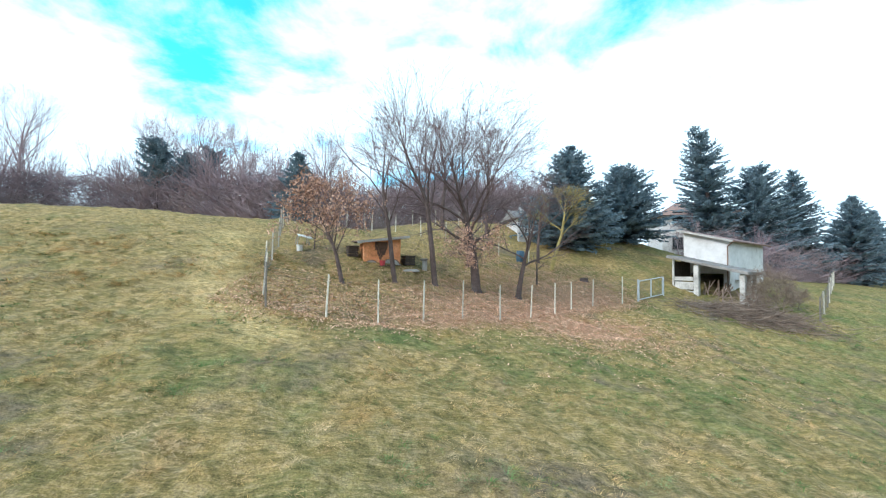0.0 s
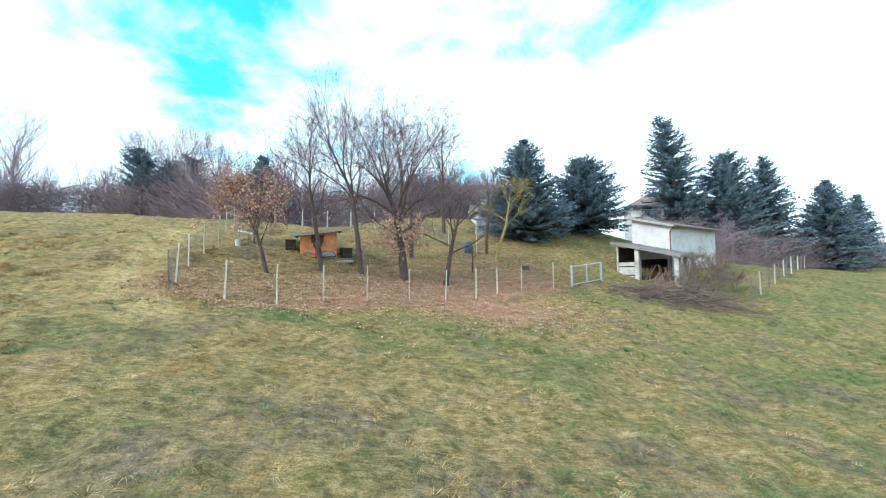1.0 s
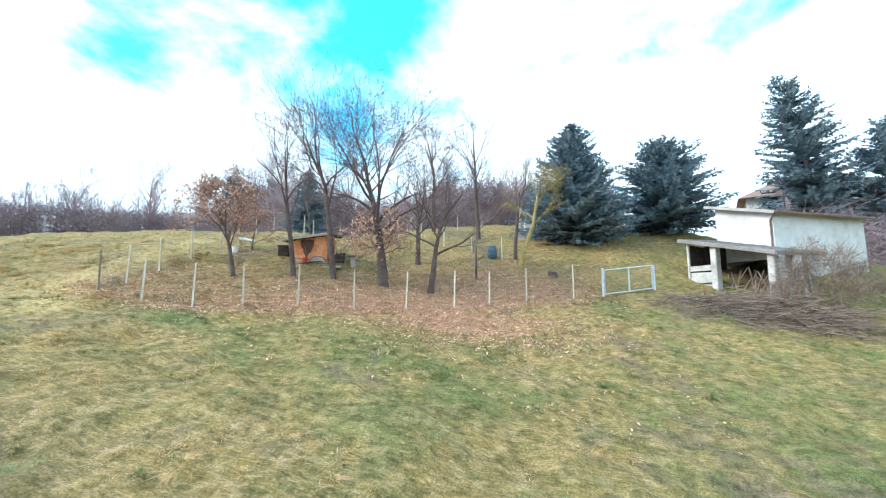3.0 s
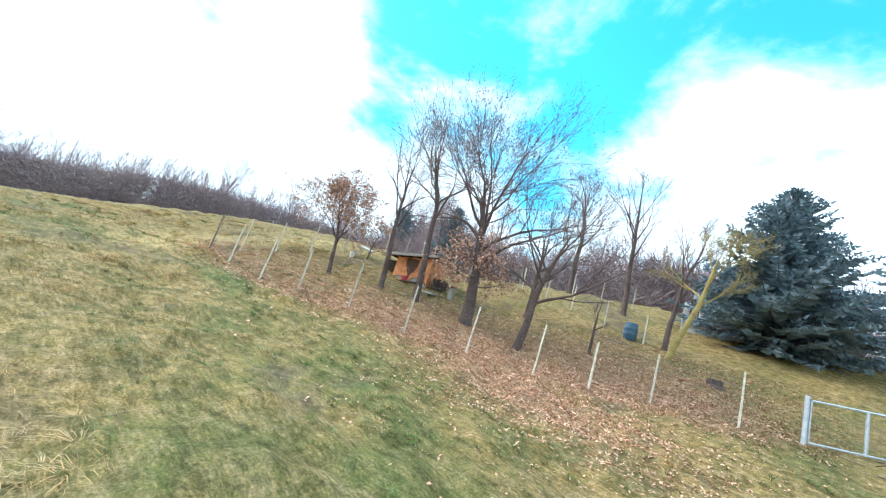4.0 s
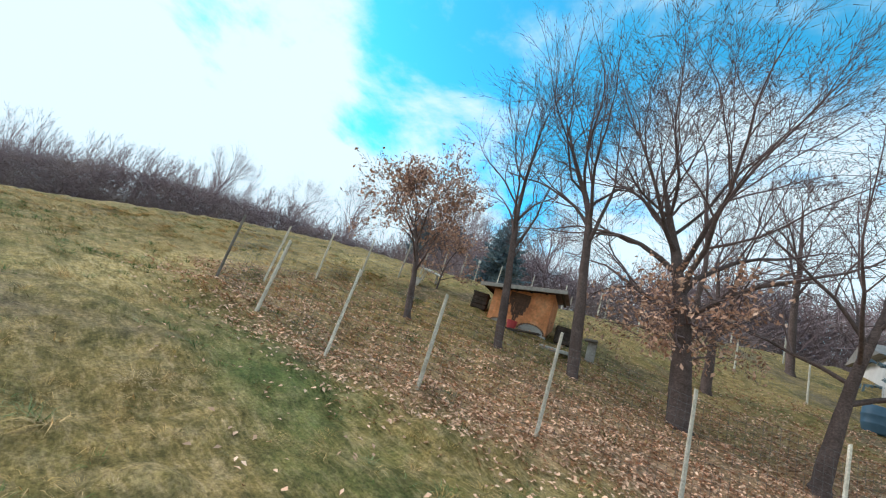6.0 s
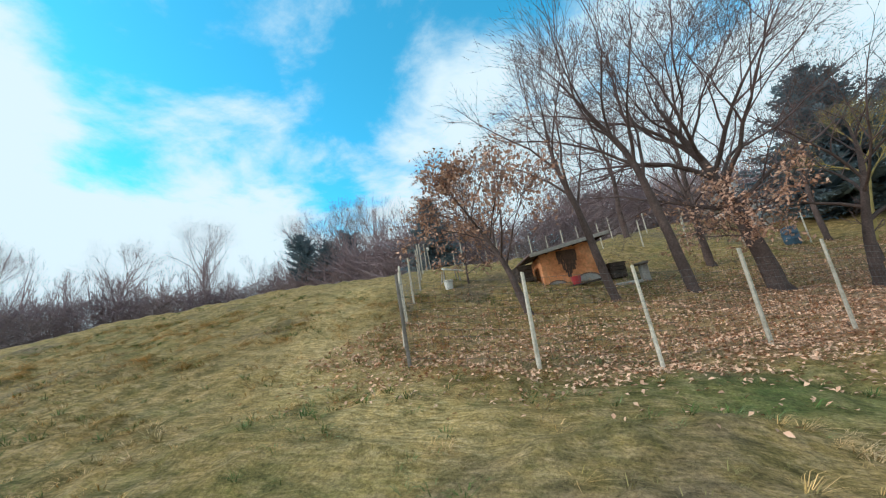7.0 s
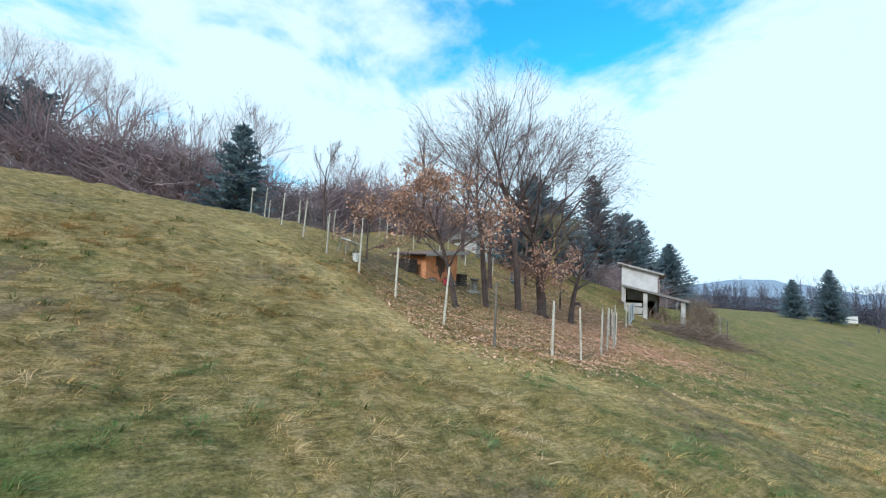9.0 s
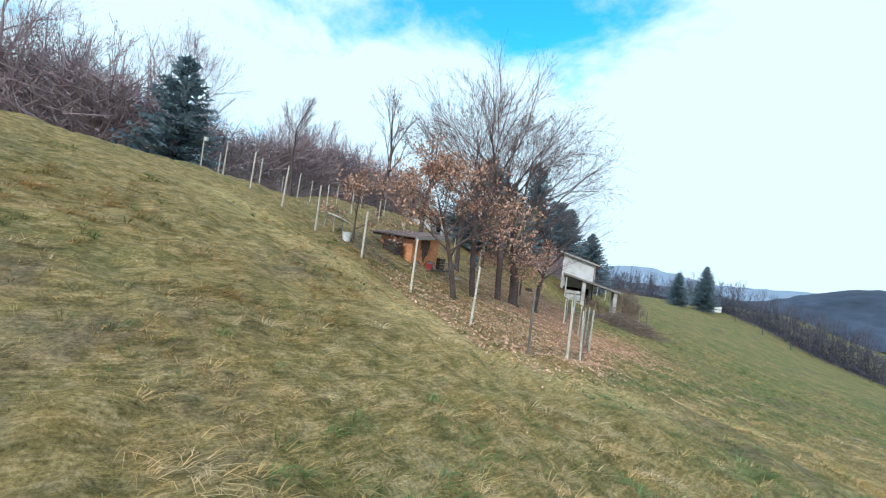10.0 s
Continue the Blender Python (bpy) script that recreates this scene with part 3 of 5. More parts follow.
def bare_tree(name, x, y, h, r, seed, label, lean=(0, 0), fork=0.3, spread=0.55, up=0.05, levels=6, kids=(3, 4), leaves=0, low=0, mat=None, twist=0.10, limbs=9, width=0.36, group="trees in the pen"):
    """A leafless tree: flared trunk that runs on as a leader, limbs along it, a fine crown.
    leaves: dry leaves that still hang on it; low: so many low side branches bear them, else the whole crown does."""
    rnd = np.random.default_rng(seed)
    out = [[] for _ in range(levels)]
    z = hz_(x, y) - 0.1
    d = np.array([lean[0], lean[1], 1.0])
    d /= np.linalg.norm(d)
    n0, n1 = 6, 8
    out[0].append((0, 0, 0, *(d * 0.25), r * 1.55, r * 1.12))
    p = d * 0.25
    axis = []
    for i in range(n0 + n1):
        d = d + rnd.normal(0, 0.025 if i < n0 else 0.07, 3)
        d /= np.linalg.norm(d)
        q = p + d * (h * fork / n0 if i < n0 else h * (0.86 - fork) / n1)
        f0, f1 = i / (n0 + n1), (i + 1) / (n0 + n1)
        ra, rb = r * 1.12 * (1 - f0) ** 0.75 + 0.012, r * 1.12 * (1 - f1) ** 0.75 + 0.012
        out[0].append((*p, *q, ra, rb))
        if i >= n0 - 1:
            axis.append((q.copy(), d.copy(), rb))
        p = q
    for i in range(limbs):
        f = i / max(limbs - 1, 1)
        q, dd, rr = axis[min(len(axis) - 1, int(f * (len(axis) - 1) + 0.3))]
        a = i * 2.4 + rnd.uniform(-0.4, 0.4)
        tilt = spread * rnd.uniform(0.75, 1.25) * (1.1 - 0.4 * f)
        nd = dd * math.cos(tilt) + np.array([math.cos(a), math.sin(a), 0.1]) * math.sin(tilt)
        nd /= np.linalg.norm(nd)
        L = h * width * (0.78 + 0.35 * math.sin(math.pi * min(1.0, f * 1.25))) * (1 - 0.35 * f) * rnd.uniform(0.85, 1.1) * 0.62
        grow(q, nd, max(rr * rnd.uniform(0.45, 0.62), 0.012), L, 1, out, rnd, spread * 0.8, up, twist, 0.0042, kids=kids)
    grow(p, d, axis[-1][2], h * 0.1, 2, out, rnd, spread * 0.7, up, twist, 0.0042, kids=kids)
    hung = []
    if low:
        extra = [[] for _ in range(levels)]
        for i in range(low):
            a = i * 2.4 + rnd.uniform(-0.5, 0.5)
            zz = h * rnd.uniform(0.17, 0.36)
            nd = np.array([math.cos(a), math.sin(a), rnd.uniform(-0.1, 0.45)])
            grow((lean[0] * zz, lean[1] * zz, zz), nd / np.linalg.norm(nd), r * 0.16, h * rnd.uniform(0.08, 0.17), levels - 4, extra, rnd, 0.7, 0.0, 0.18, 0.0035, kids=(3, 4))
        for k in range(levels):
            out[k] += extra[k]
        hung = [s[3:6] for lv in extra[levels - 3:] for s in lv]
    top = empty(name, x, y, z)
    bark = mat or M_BARK
    main = n0 + n1 + 1
    vs, fs = skin(out[0][:main], 10)
    obj("trunk", vs, fs, bark, top, True)
    vs, fs = tubes(out[0][main:] + out[1], 6)
    tagged(obj("limbs_frame", vs, fs, bark, top, True), kind="stuff")
    tw = [s for lv in out[2:4] for s in lv]
    vs, fs = tubes(tw, 4)
    fin = [s for lv in out[4:] for s in lv]
    if fin:
        v2, f2 = blades(fin, rnd, 1.3)
        fs = np.concatenate([fs[:, [0, 1, 2]], fs[:, [0, 2, 3]]])
        fs, vs = np.concatenate([fs, f2 + len(vs)]), np.concatenate([vs, v2])
    tagged(obj("crown", vs, fs, M_TWIG if mat is None else mat, top), kind="stuff")
    if leaves:
        pts = np.array(hung if low else [s[3:6] for lv in out[3:] for s in lv])
        vs, fs = leaf_cards(pts, 0.06, rnd, leaves, 0.06)
        ob = obj("leaves", vs, fs, M_DRYLEAF, top)
        tagged(ob, "withered brown leaves still on the twigs", kind="stuff")
    return tagged(top, label, "tree", group=group)


def conifer(name, x, y, h, w, seed, label, lean=0.0, bare=0.06, droop=0.25, dens=1.0, top_pow=0.8, group="conifers", base=None, gap=0.0):
    """A fir: trunk, whorls of drooping boughs, each with flat sprays of needles."""
    rnd = np.random.default_rng(seed)
    z0 = hz_(x, y) if base is None else base
    top = empty(name, x, y, z0 - 0.1)
    lx = lean * h

    def axis(t):
        return np.array([lx * t * t, 0, h * t])
    tr = []
    for i in range(10):
        a, b = i / 10, (i + 1) / 10
        tr.append((*axis(a), *axis(b), 0.02 * h * (1.02 - a) + 0.02, 0.02 * h * (1.02 - b) + 0.02))
    vs, fs = skin(tr, 8)
    obj("trunk", vs, fs, M_BARK, top, True)
    V, F, limb = [], [], []
    t = bare
    while t < 0.985:
        prof = (1 - t) ** top_pow * min(1.0, 0.55 + (t - bare) * 3.5)
        for k in range(int(8 + 5 * prof)):
            if gap and rnd.random() < gap:
                continue
            az_ = rnd.uniform(0, 2 * math.pi)
            L = w * prof * rnd.uniform(0.65, 1.15) + 0.12
            o = axis(t + rnd.uniform(-0.01, 0.01))
            pitch = 0.5 * t - droop * (1 - t) + rnd.normal(0, 0.14)
            dr = np.array([math.cos(az_) * math.cos(pitch), math.sin(az_) * math.cos(pitch), math.sin(pitch)])
            sd_ = np.array([-math.sin(az_), math.cos(az_), 0])
            limb.append((*o, *(o + dr * L * 0.85), 0.012 + 0.006 * L, 0.006))
            n = max(4, int(L * 8.5 * dens))
            for j in range(n):
                f = (j + 1.2) / (n + 0.6)
                c = o + dr * L * f + np.array([0, 0, 0.10 * L * f * f])
                sl = (0.20 + 0.17 * L * (1 - f)) * rnd.uniform(0.6, 1.25)
                for sgn in (-1, 1):
                    tip = c + (sd_ * sgn * 0.85 + dr * 0.6) * sl + rnd.normal(0, 0.09, 3) + np.array([0, 0, -0.16 * sl])
                    m1 = c + (tip - c) * 0.4 + dr * 0.2 * sl + np.array([0, 0, rnd.normal(0, 0.03)])
                    m2 = c + (tip - c) * 0.45 - dr * 0.17 * sl + np.array([0, 0, -0.05 - 0.10 * rnd.random()])
                    i0 = len(V)
                    V += [c, m1, tip, m2]
                    F += [(i0, i0 + 1, i0 + 2), (i0, i0 + 2, i0 + 3)]
        t += 0.024 * (8 / h) ** 0.5 * rnd.uniform(0.8, 1.2)
    vs, fs = tubes(limb, 3)
    obj("bough_frame", vs, fs, M_BARK, top)
    obj("needles", np.array(V), np.array(F), M_HAZY_NEEDLE, top)
    return tagged(top, label, "conifer", group=group)


# the oaks and fruit trees in the pen
bare_tree("oak_tree", 2.03, 19.71, 7.8, 0.21, 14, "tall leafless oak with dry leaves low on its trunk", lean=(-0.07, -0.01), fork=0.29, spread=0.80, levels=6, kids=(3, 5), leaves=2300, low=18, limbs=18, width=0.58, up=0.015, twist=0.13)
bare_tree("poplar_tree", -0.14, 18.96, 9.1, 0.125, 11, "slim leafless tree with steep bare limbs", lean=(-0.11, -0.06), fork=0.36, spread=0.55, levels=5, kids=(3, 5), limbs=12, width=0.44, up=0.03, twist=0.13)
bare_tree("poplar_tree", -2.1, 18.7, 7.5, 0.105, 21, "slim leafless tree beside the orange hutch", lean=(-0.17, -0.04), fork=0.36, spread=0.55, levels=5, kids=(3, 5), limbs=11, width=0.46, up=0.03, twist=0.13)
bare_tree("young_oak", -4.39, 17.45, 4.1, 0.085, 31, "small oak with a crown of dry pinkish leaves", lean=(-0.24, -0.02), fork=0.30, spread=0.85, levels=6, leaves=4400, limbs=12, up=0.0, width=0.56)
bare_tree("fruit_tree", 4.27, 19.92, 5.4, 0.125, 41, "spreading leafless fruit tree with a leaning trunk", lean=(0.16, 0.0), fork=0.28, spread=0.95, levels=5, kids=(3, 5), limbs=10, up=0.03, width=0.7)
bare_tree("fruit_tree", 2.2, 24.2, 5.0, 0.13, 51, "leafless fruit tree with dark branches", fork=0.3, spread=0.8, levels=5, kids=(3, 5), limbs=10, width=0.6)
bare_tree("tall_bare_tree", 1.0, 31.5, 8.6, 0.15, 61, "leafless tree with a straight grey trunk", fork=0.35, spread=0.55, levels=5, kids=(3, 5), limbs=10)
bare_tree("tall_bare_tree", 4.6, 31.0, 8.8, 0.14, 62, "leafless tree with a thin forked crown", fork=0.35, spread=0.55, levels=5, kids=(3, 5), limbs=10)
bare_tree("tall_bare_tree", 7.6, 27.0, 6.2, 0.10, 63, "young leafless tree with upright twigs", fork=0.35, spread=0.5, levels=5, kids=(3, 5), limbs=9)
bare_tree("sapling", 6.0, 22.2, 1.9, 0.045, 71, "bare sapling with a few stiff branches", fork=0.4, spread=0.7, levels=4, limbs=4)
bare_tree("leaning_tree", 8.0, 25.4, 5.6, 0.11, 81, "leaning tree with yellow lichen on its bark", lean=(0.24, 0.0), fork=0.42, spread=0.7, levels=6, mat=M_YELLOW, limbs=7)
bare_tree("dry_shrub", -6.6, 21.0, 1.8, 0.03, 91, "low shrub with orange withered leaves", fork=0.12, spread=0.9, levels=5, leaves=900, limbs=8, width=0.8)
bare_tree("young_tree", -7.0, 27.0, 4.6, 0.05, 92, "young pale tree beyond the hutch", fork=0.3, spread=0.4, levels=5, limbs=8)

conifer("fir_tree", 11.3, 30.6, 8.5, 5.0, 101, "broad dark blue-green fir at the garden edge")
conifer("fir_tree", 18.1, 34.4, 6.9, 4.8, 102, "broad ragged fir at the garden edge", gap=0.15, top_pow=0.55)
conifer("fir_tree", -11.2, 32.85, 6.3, 2.7, 103, "small dark fir in front of the woods", gap=0.3)
for k, (x, y, h) in enumerate(((-29.2, 43.4, 8.6), (-26.9, 44.2, 7.4), (-25.0, 45.0, 8.2))):
    conifer("ivy_tree", x, y, h, 2.5, 120 + k, "tree wrapped in dark ivy at the edge of the woods", lean=(-0.05, 0.0, 0.08)[k], bare=0.42, top_pow=0.22, gap=0.55, droop=-0.35, group="ivy-clad trees")
conifer("fir_tree", 28.9, 37.1, 14.2, 4.2, 104, "tall fir leaning behind the outbuilding", lean=-0.12, gap=0.3, bare=0.2, top_pow=0.6)
conifer("fir_tree", 34.5, 38.0, 11.6, 5.0, 105, "dense fir among the garden trees", top_pow=0.55)
conifer("fir_tree", 39.3, 38.5, 12.0, 4.2, 106, "pointed fir among the garden trees")
conifer("fir_tree", 1.5, 49.0, 6.6, 2.4, 111, "small fir among the trees above the pen", gap=0.2)
conifer("fir_tree", 3.5, 55.0, 7.6, 2.4, 112, "small fir among the trees above the pen", gap=0.2)
conifer("fir_tree", 45.5, 38.0, 9.6, 4.6, 107, "fir standing by itself on the meadow")
conifer("fir_tree", 58.0, 46.0, 9.6, 3.4, 108, "slim fir standing by itself on the meadow")
conifer("fir_tree", 96.0, 34.0, 11.0, 4.0, 109, "dark fir far down the meadow")
conifer("fir_tree", 90.0, 38.0, 8.0, 3.4, 110, "dark fir far down the meadow")


def woods(name, mat, label, line, seed, dens=1.0, tall=0.82, twig=0.021):
    """The leafless wood along the top of the meadow: hundreds of stems, one mass."""
    rnd = np.random.default_rng(seed)
    pairs = list(zip(line[:-1], line[1:]))
    big, small = [], []
    for (ax, ay), (bx, by) in pairs:
        n = int(math.hypot(bx - ax, by - ay) * 2.9 * dens)
        for i in range(n):
            t = rnd.random()
            back = abs(rnd.normal(0, 1)) * 6
            nx, ny = -(by - ay), bx - ax
            nn = math.hypot(nx, ny)
            x, y = ax + (bx - ax) * t + nx / nn * back + rnd.normal(0, 0.8), ay + (by - ay) * t + ny / nn * back
            far = math.hypot(x, y) / 60
            h = tall * rnd.uniform(6.8, 10.0) * (0.75 + 0.35 * min(far, 1.4)) * (rnd.uniform(1.1, 1.35) if rnd.random() < 0.12 else 1.0)
            out = [[] for _ in range(4)]
            grow((x, y, hz_(x, y) - 0.2), (rnd.normal(0, 0.08), rnd.normal(0, 0.08), 1), 0.05 + 0.006 * h, h * 0.52, 0, out, rnd, 0.5, 0.1, 0.07, 0.012, nseg=4, kids=(3, 5), shrink=0.52)
            big += out[0] + out[1]
            small += out[2] + out[3]
    # undergrowth
    for (ax, ay), (bx, by) in pairs:
        n = int(math.hypot(bx - ax, by - ay) * 900 * dens * dens * (0.021 / twig))
        t, back = rnd.random(n), np.abs(rnd.normal(0, 5.0, n)) - 1
        nx, ny = -(by - ay), bx - ax
        nn = math.hypot(nx, ny)
        x, y = ax + (bx - ax) * t + nx / nn * back, ay + (by - ay) * t + ny / nn * back
        z = height(x, y) + np.where(rnd.random(n) < 0.65, rnd.uniform(0, 5.2 * tall, n), 0)
        L = rnd.uniform(0.5, 2.4, n)
        dx, dy = rnd.normal(0, 0.75, n), rnd.normal(0, 0.75, n)
        small += list(zip(x, y, z, x + dx * L, y + dy * L, z + L * rnd.uniform(0.1, 1.0, n), np.full(n, twig), np.full(n, twig / 3)))
    v1, f1 = tubes(big, 3)
    v2, f2 = blades(small, rnd)
    f2 = f2 + len(v1)
    f1 = np.concatenate([f1[:, [0, 1, 2]], f1[:, [0, 2, 3]]])
    ob = obj(name, np.concatenate([v1, v2]), np.concatenate([f1, f2]), mat)
    return tagged(ob, label, "woodland", kind="stuff")


woods("woodland", M_WOODS, "dense leafless woodland with reddish-brown twigs",
      [(-62, -28), (-60, 0), (-56, 20), (-48, 34), (-38, 44), (-26, 43), (-15, 37), (-4, 40), (8, 44), (18, 47)], 7)
woods("valley_woodland", M_DARKWOODS, "dark leafless woodland across the valley",
      [(66, -50), (80, -24), (100, 2), (128, 30), (150, 75), (150, 130)], 8, 0.6)
for k, (x, y, h) in enumerate(((-41.5, 42.0, 11.0), (-30.0, 45.5, 10.6), (-27.0, 45.0, 11.4), (-22.5, 43.0, 9.0), (-18.5, 40.0, 8.2), (-10.5, 39.0, 8.4), (-47.0, 36.0, 10.0), (-53.0, 28.0, 9.5))):
    bare_tree("woodland_tree", x, y, h, 0.17, 300 + k, "round-crowned leafless tree at the edge of the woods", fork=0.3, spread=0.7, levels=5, kids=(4, 5), limbs=13, width=0.5, mat=M_WOODS, group="trees at the edge of the woods")
woods("garden_thicket", M_WOODS, "tangled grey-brown leafless thicket behind the outbuilding",
      [(25.5, 33.5), (31, 33), (37, 35.5), (46, 39), (58, 46), (72, 53)], 17, 0.5, 0.5, 0.008)

# ---------------------------------------------------------------- fence round the pen


def post_mesh(bm, x, y, r, h, lean, rnd):
    z = hz_(x, y)
    p0, p1 = Vector((x, y, z - 0.15)), Vector((x + lean[0] * h, y + lean[1] * h, z + h))
    rings = []
    for k in range(4):
        c = p0.lerp(p1, k / 3)
        rings.append([bm.verts.new((c.x + r * (1.05 - 0.08 * k) * math.cos(a) * rnd.uniform(0.92, 1.08), c.y + r * (1.05 - 0.08 * k) * math.sin(a) * rnd.uniform(0.92, 1.08), c.z + (rnd.uniform(-0.02, 0.02) if k == 3 else 0)))
                      for a in [i * math.pi / 3.5 for i in range(7)]])
    for a, b in zip(rings[:-1], rings[1:]):
        for i in range(7):
            bm.faces.new((a[i], a[(i + 1) % 7], b[(i + 1) % 7], b[i]))
    bm.faces.new(rings[-1])
    bm.faces.new(list(reversed(rings[0])))


def wire_panel(name, a, b, h, parent, step=0.11):
    """Square wire netting between two posts."""
    n = max(2, int(math.hypot(b[0] - a[0], b[1] - a[1]) / step))
    m = int(h / step)
    segs = []
    pts = [(a[0] + (b[0] - a[0]) * i / n, a[1] + (b[1] - a[1]) * i / n) for i in range(n + 1)]
    zs = [hz_(*p) for p in pts]
    for i in range(n):
        for k in range(m + 1):
            zz = 0.04 + k * step
            segs.append((*pts[i], zs[i] + zz, *pts[i + 1], zs[i + 1] + zz, 0.0022, 0.0022))
        segs.append((*pts[i], zs[i] + 0.04, *pts[i], zs[i] + 0.04 + m * step, 0.0018, 0.0018))
    vs, fs = tubes(segs, 3)
    return obj(name, vs, fs, M_WIRE, parent)


def fence(name, posts, label, h=1.5, r=0.032, dark=(), netting=1.35, leans=True, skip=()):
    rnd = random.Random(len(posts) * 7 + int(h * 10))
    top = empty(name, 0, 0, 0)
    for i, (x, y) in enumerate(posts):
        bm = bmesh.new()
        post_mesh(bm, x, y, r * rnd.uniform(0.9, 1.15), h * rnd.uniform(0.97, 1.05), (rnd.gauss(0, 0.02), rnd.gauss(0, 0.02)) if leans else (0, 0), rnd)
        part("post", bm, M_DARKPOST if i in dark else M_POST, top, "dark weathered post" if i in dark else "")
    if netting:
        for i, (a, b) in enumerate(zip(posts[:-1], posts[1:])):
            if i not in skip:
                wire_panel("netting", a, b, netting, top)
    return tagged(top, label, "fence", group="pen fences")


LEFT = [(-6.08, 13.04), (-6.7, 14.4), (-7.3, 16.2), (-7.79, 18.2), (-8.33, 20.54), (-8.9, 22.4), (-9.49, 24.54), (-10.02, 26.91), (-10.5, 29.2)]
fence("fence", PEN[:11], "pale wooden post and wire netting fence below the pen", dark=(0,))
fence("fence", LEFT[1:], "pale wooden post and wire fence climbing the hillside", h=1.5)
wire_panel("netting", LEFT[0], LEFT[1], 1.35, bpy.data.objects["fence.001"])
BACK = [(-10.5, 29.2), (-9.4, 31.0), (-7.5, 32.0), (-5.5, 32.6), (-3.5, 33.0), (-1.5, 33.2), (0.5, 33.3), (2.5, 33.2), (4.5, 33.0)]
fence("fence", BACK[1:], "pale posts and wire along the upper edge", h=1.4)
CROSS = [(-8.2, 28.0), (-6.2, 28.2), (-4.4, 28.4), (-2.7, 28.7), (-0.8, 28.6), (1.0, 28.3), (2.8, 27.8), (4.8, 27.3), (6.8, 26.6)]
fence("fence", CROSS, "row of thin pale posts above the hutch", h=1.35, r=0.035, netting=1.2)
RIGHT = [(21.8, 20.3), (23.4, 21.5), (25.1, 22.8), (26.6, 24.0), (28.1, 25.3), (29.6, 26.5), (31.1, 27.8), (32.6, 29.0), (34.1, 30.3), (35.6, 31.5), (37.7, 33.3), (39.8, 35.1), (42.0, 37.0)]
fence("fence", RIGHT, "grey posts and green wire beside the outbuilding", h=1.3, r=0.045, dark=range(0, 13, 2))


def gate():
    (ax, ay), (bx, by) = PEN[11], PEN[12]
    ang = math.degrees(math.atan2(by - ay, bx - ax))
    W = math.hypot(bx - ax, by - ay)
    z0, z1 = hz_(ax, ay), hz_(bx, by)
    top = empty("gate", ax, ay, z0, ang)
    sl = (z1 - z0) / W

    def tube(p, q, r, name, label=""):
        vs, fs = tubes([(*p, *q, r, r)], 8)
        ob = obj(name, vs, fs, M_GATE, top, True)
        if label:
            ob["label"] = label
    tube((0, 0, -0.1), (0, 0, 1.3), 0.06, "gate_post")
    tube((W, 0, sl * W - 0.1), (W, 0, sl * W + 1.2), 0.06, "gate_post")
    tube((0.1, 0, 0.12), (0.1, 0, 1.2), 0.025, "upright")
    tube((W * 0.5, 0, 0.08 + sl * W / 2), (W * 0.5, 0, 1.2 + sl * W / 2), 0.04, "upright")
    tube((W - 0.1, 0, 0.1 + sl * W), (W - 0.1, 0, 1.17 + sl * W), 0.025, "upright")
    tube((0.1, 0, 1.2), (W - 0.1, 0, 1.17 + sl * W), 0.03, "top_rail")
    tube((0.1, 0, 0.12), (W - 0.1, 0, 0.1 + sl * W), 0.03, "bottom_rail")
    segs = []
    for i in range(1, 24):
        x = 0.1 + (W - 0.2) * i / 24
        segs.append((x, 0, 0.12 + sl * x, x, 0, 1.18 + sl * x, 0.002, 0.002))
    for k in range(1, 10):
        segs.append((0.1, 0, 0.12 + k * 0.11, W - 0.1, 0, 0.12 + k * 0.11 + sl * W, 0.002, 0.002))
    vs, fs = tubes(segs, 3)
    obj("netting", vs, fs, M_WIRE, top)
    tagged(top, "closed galvanised tube gate with two netting leaves", "gate")


gate()

# ---------------------------------------------------------------- the orange hutch


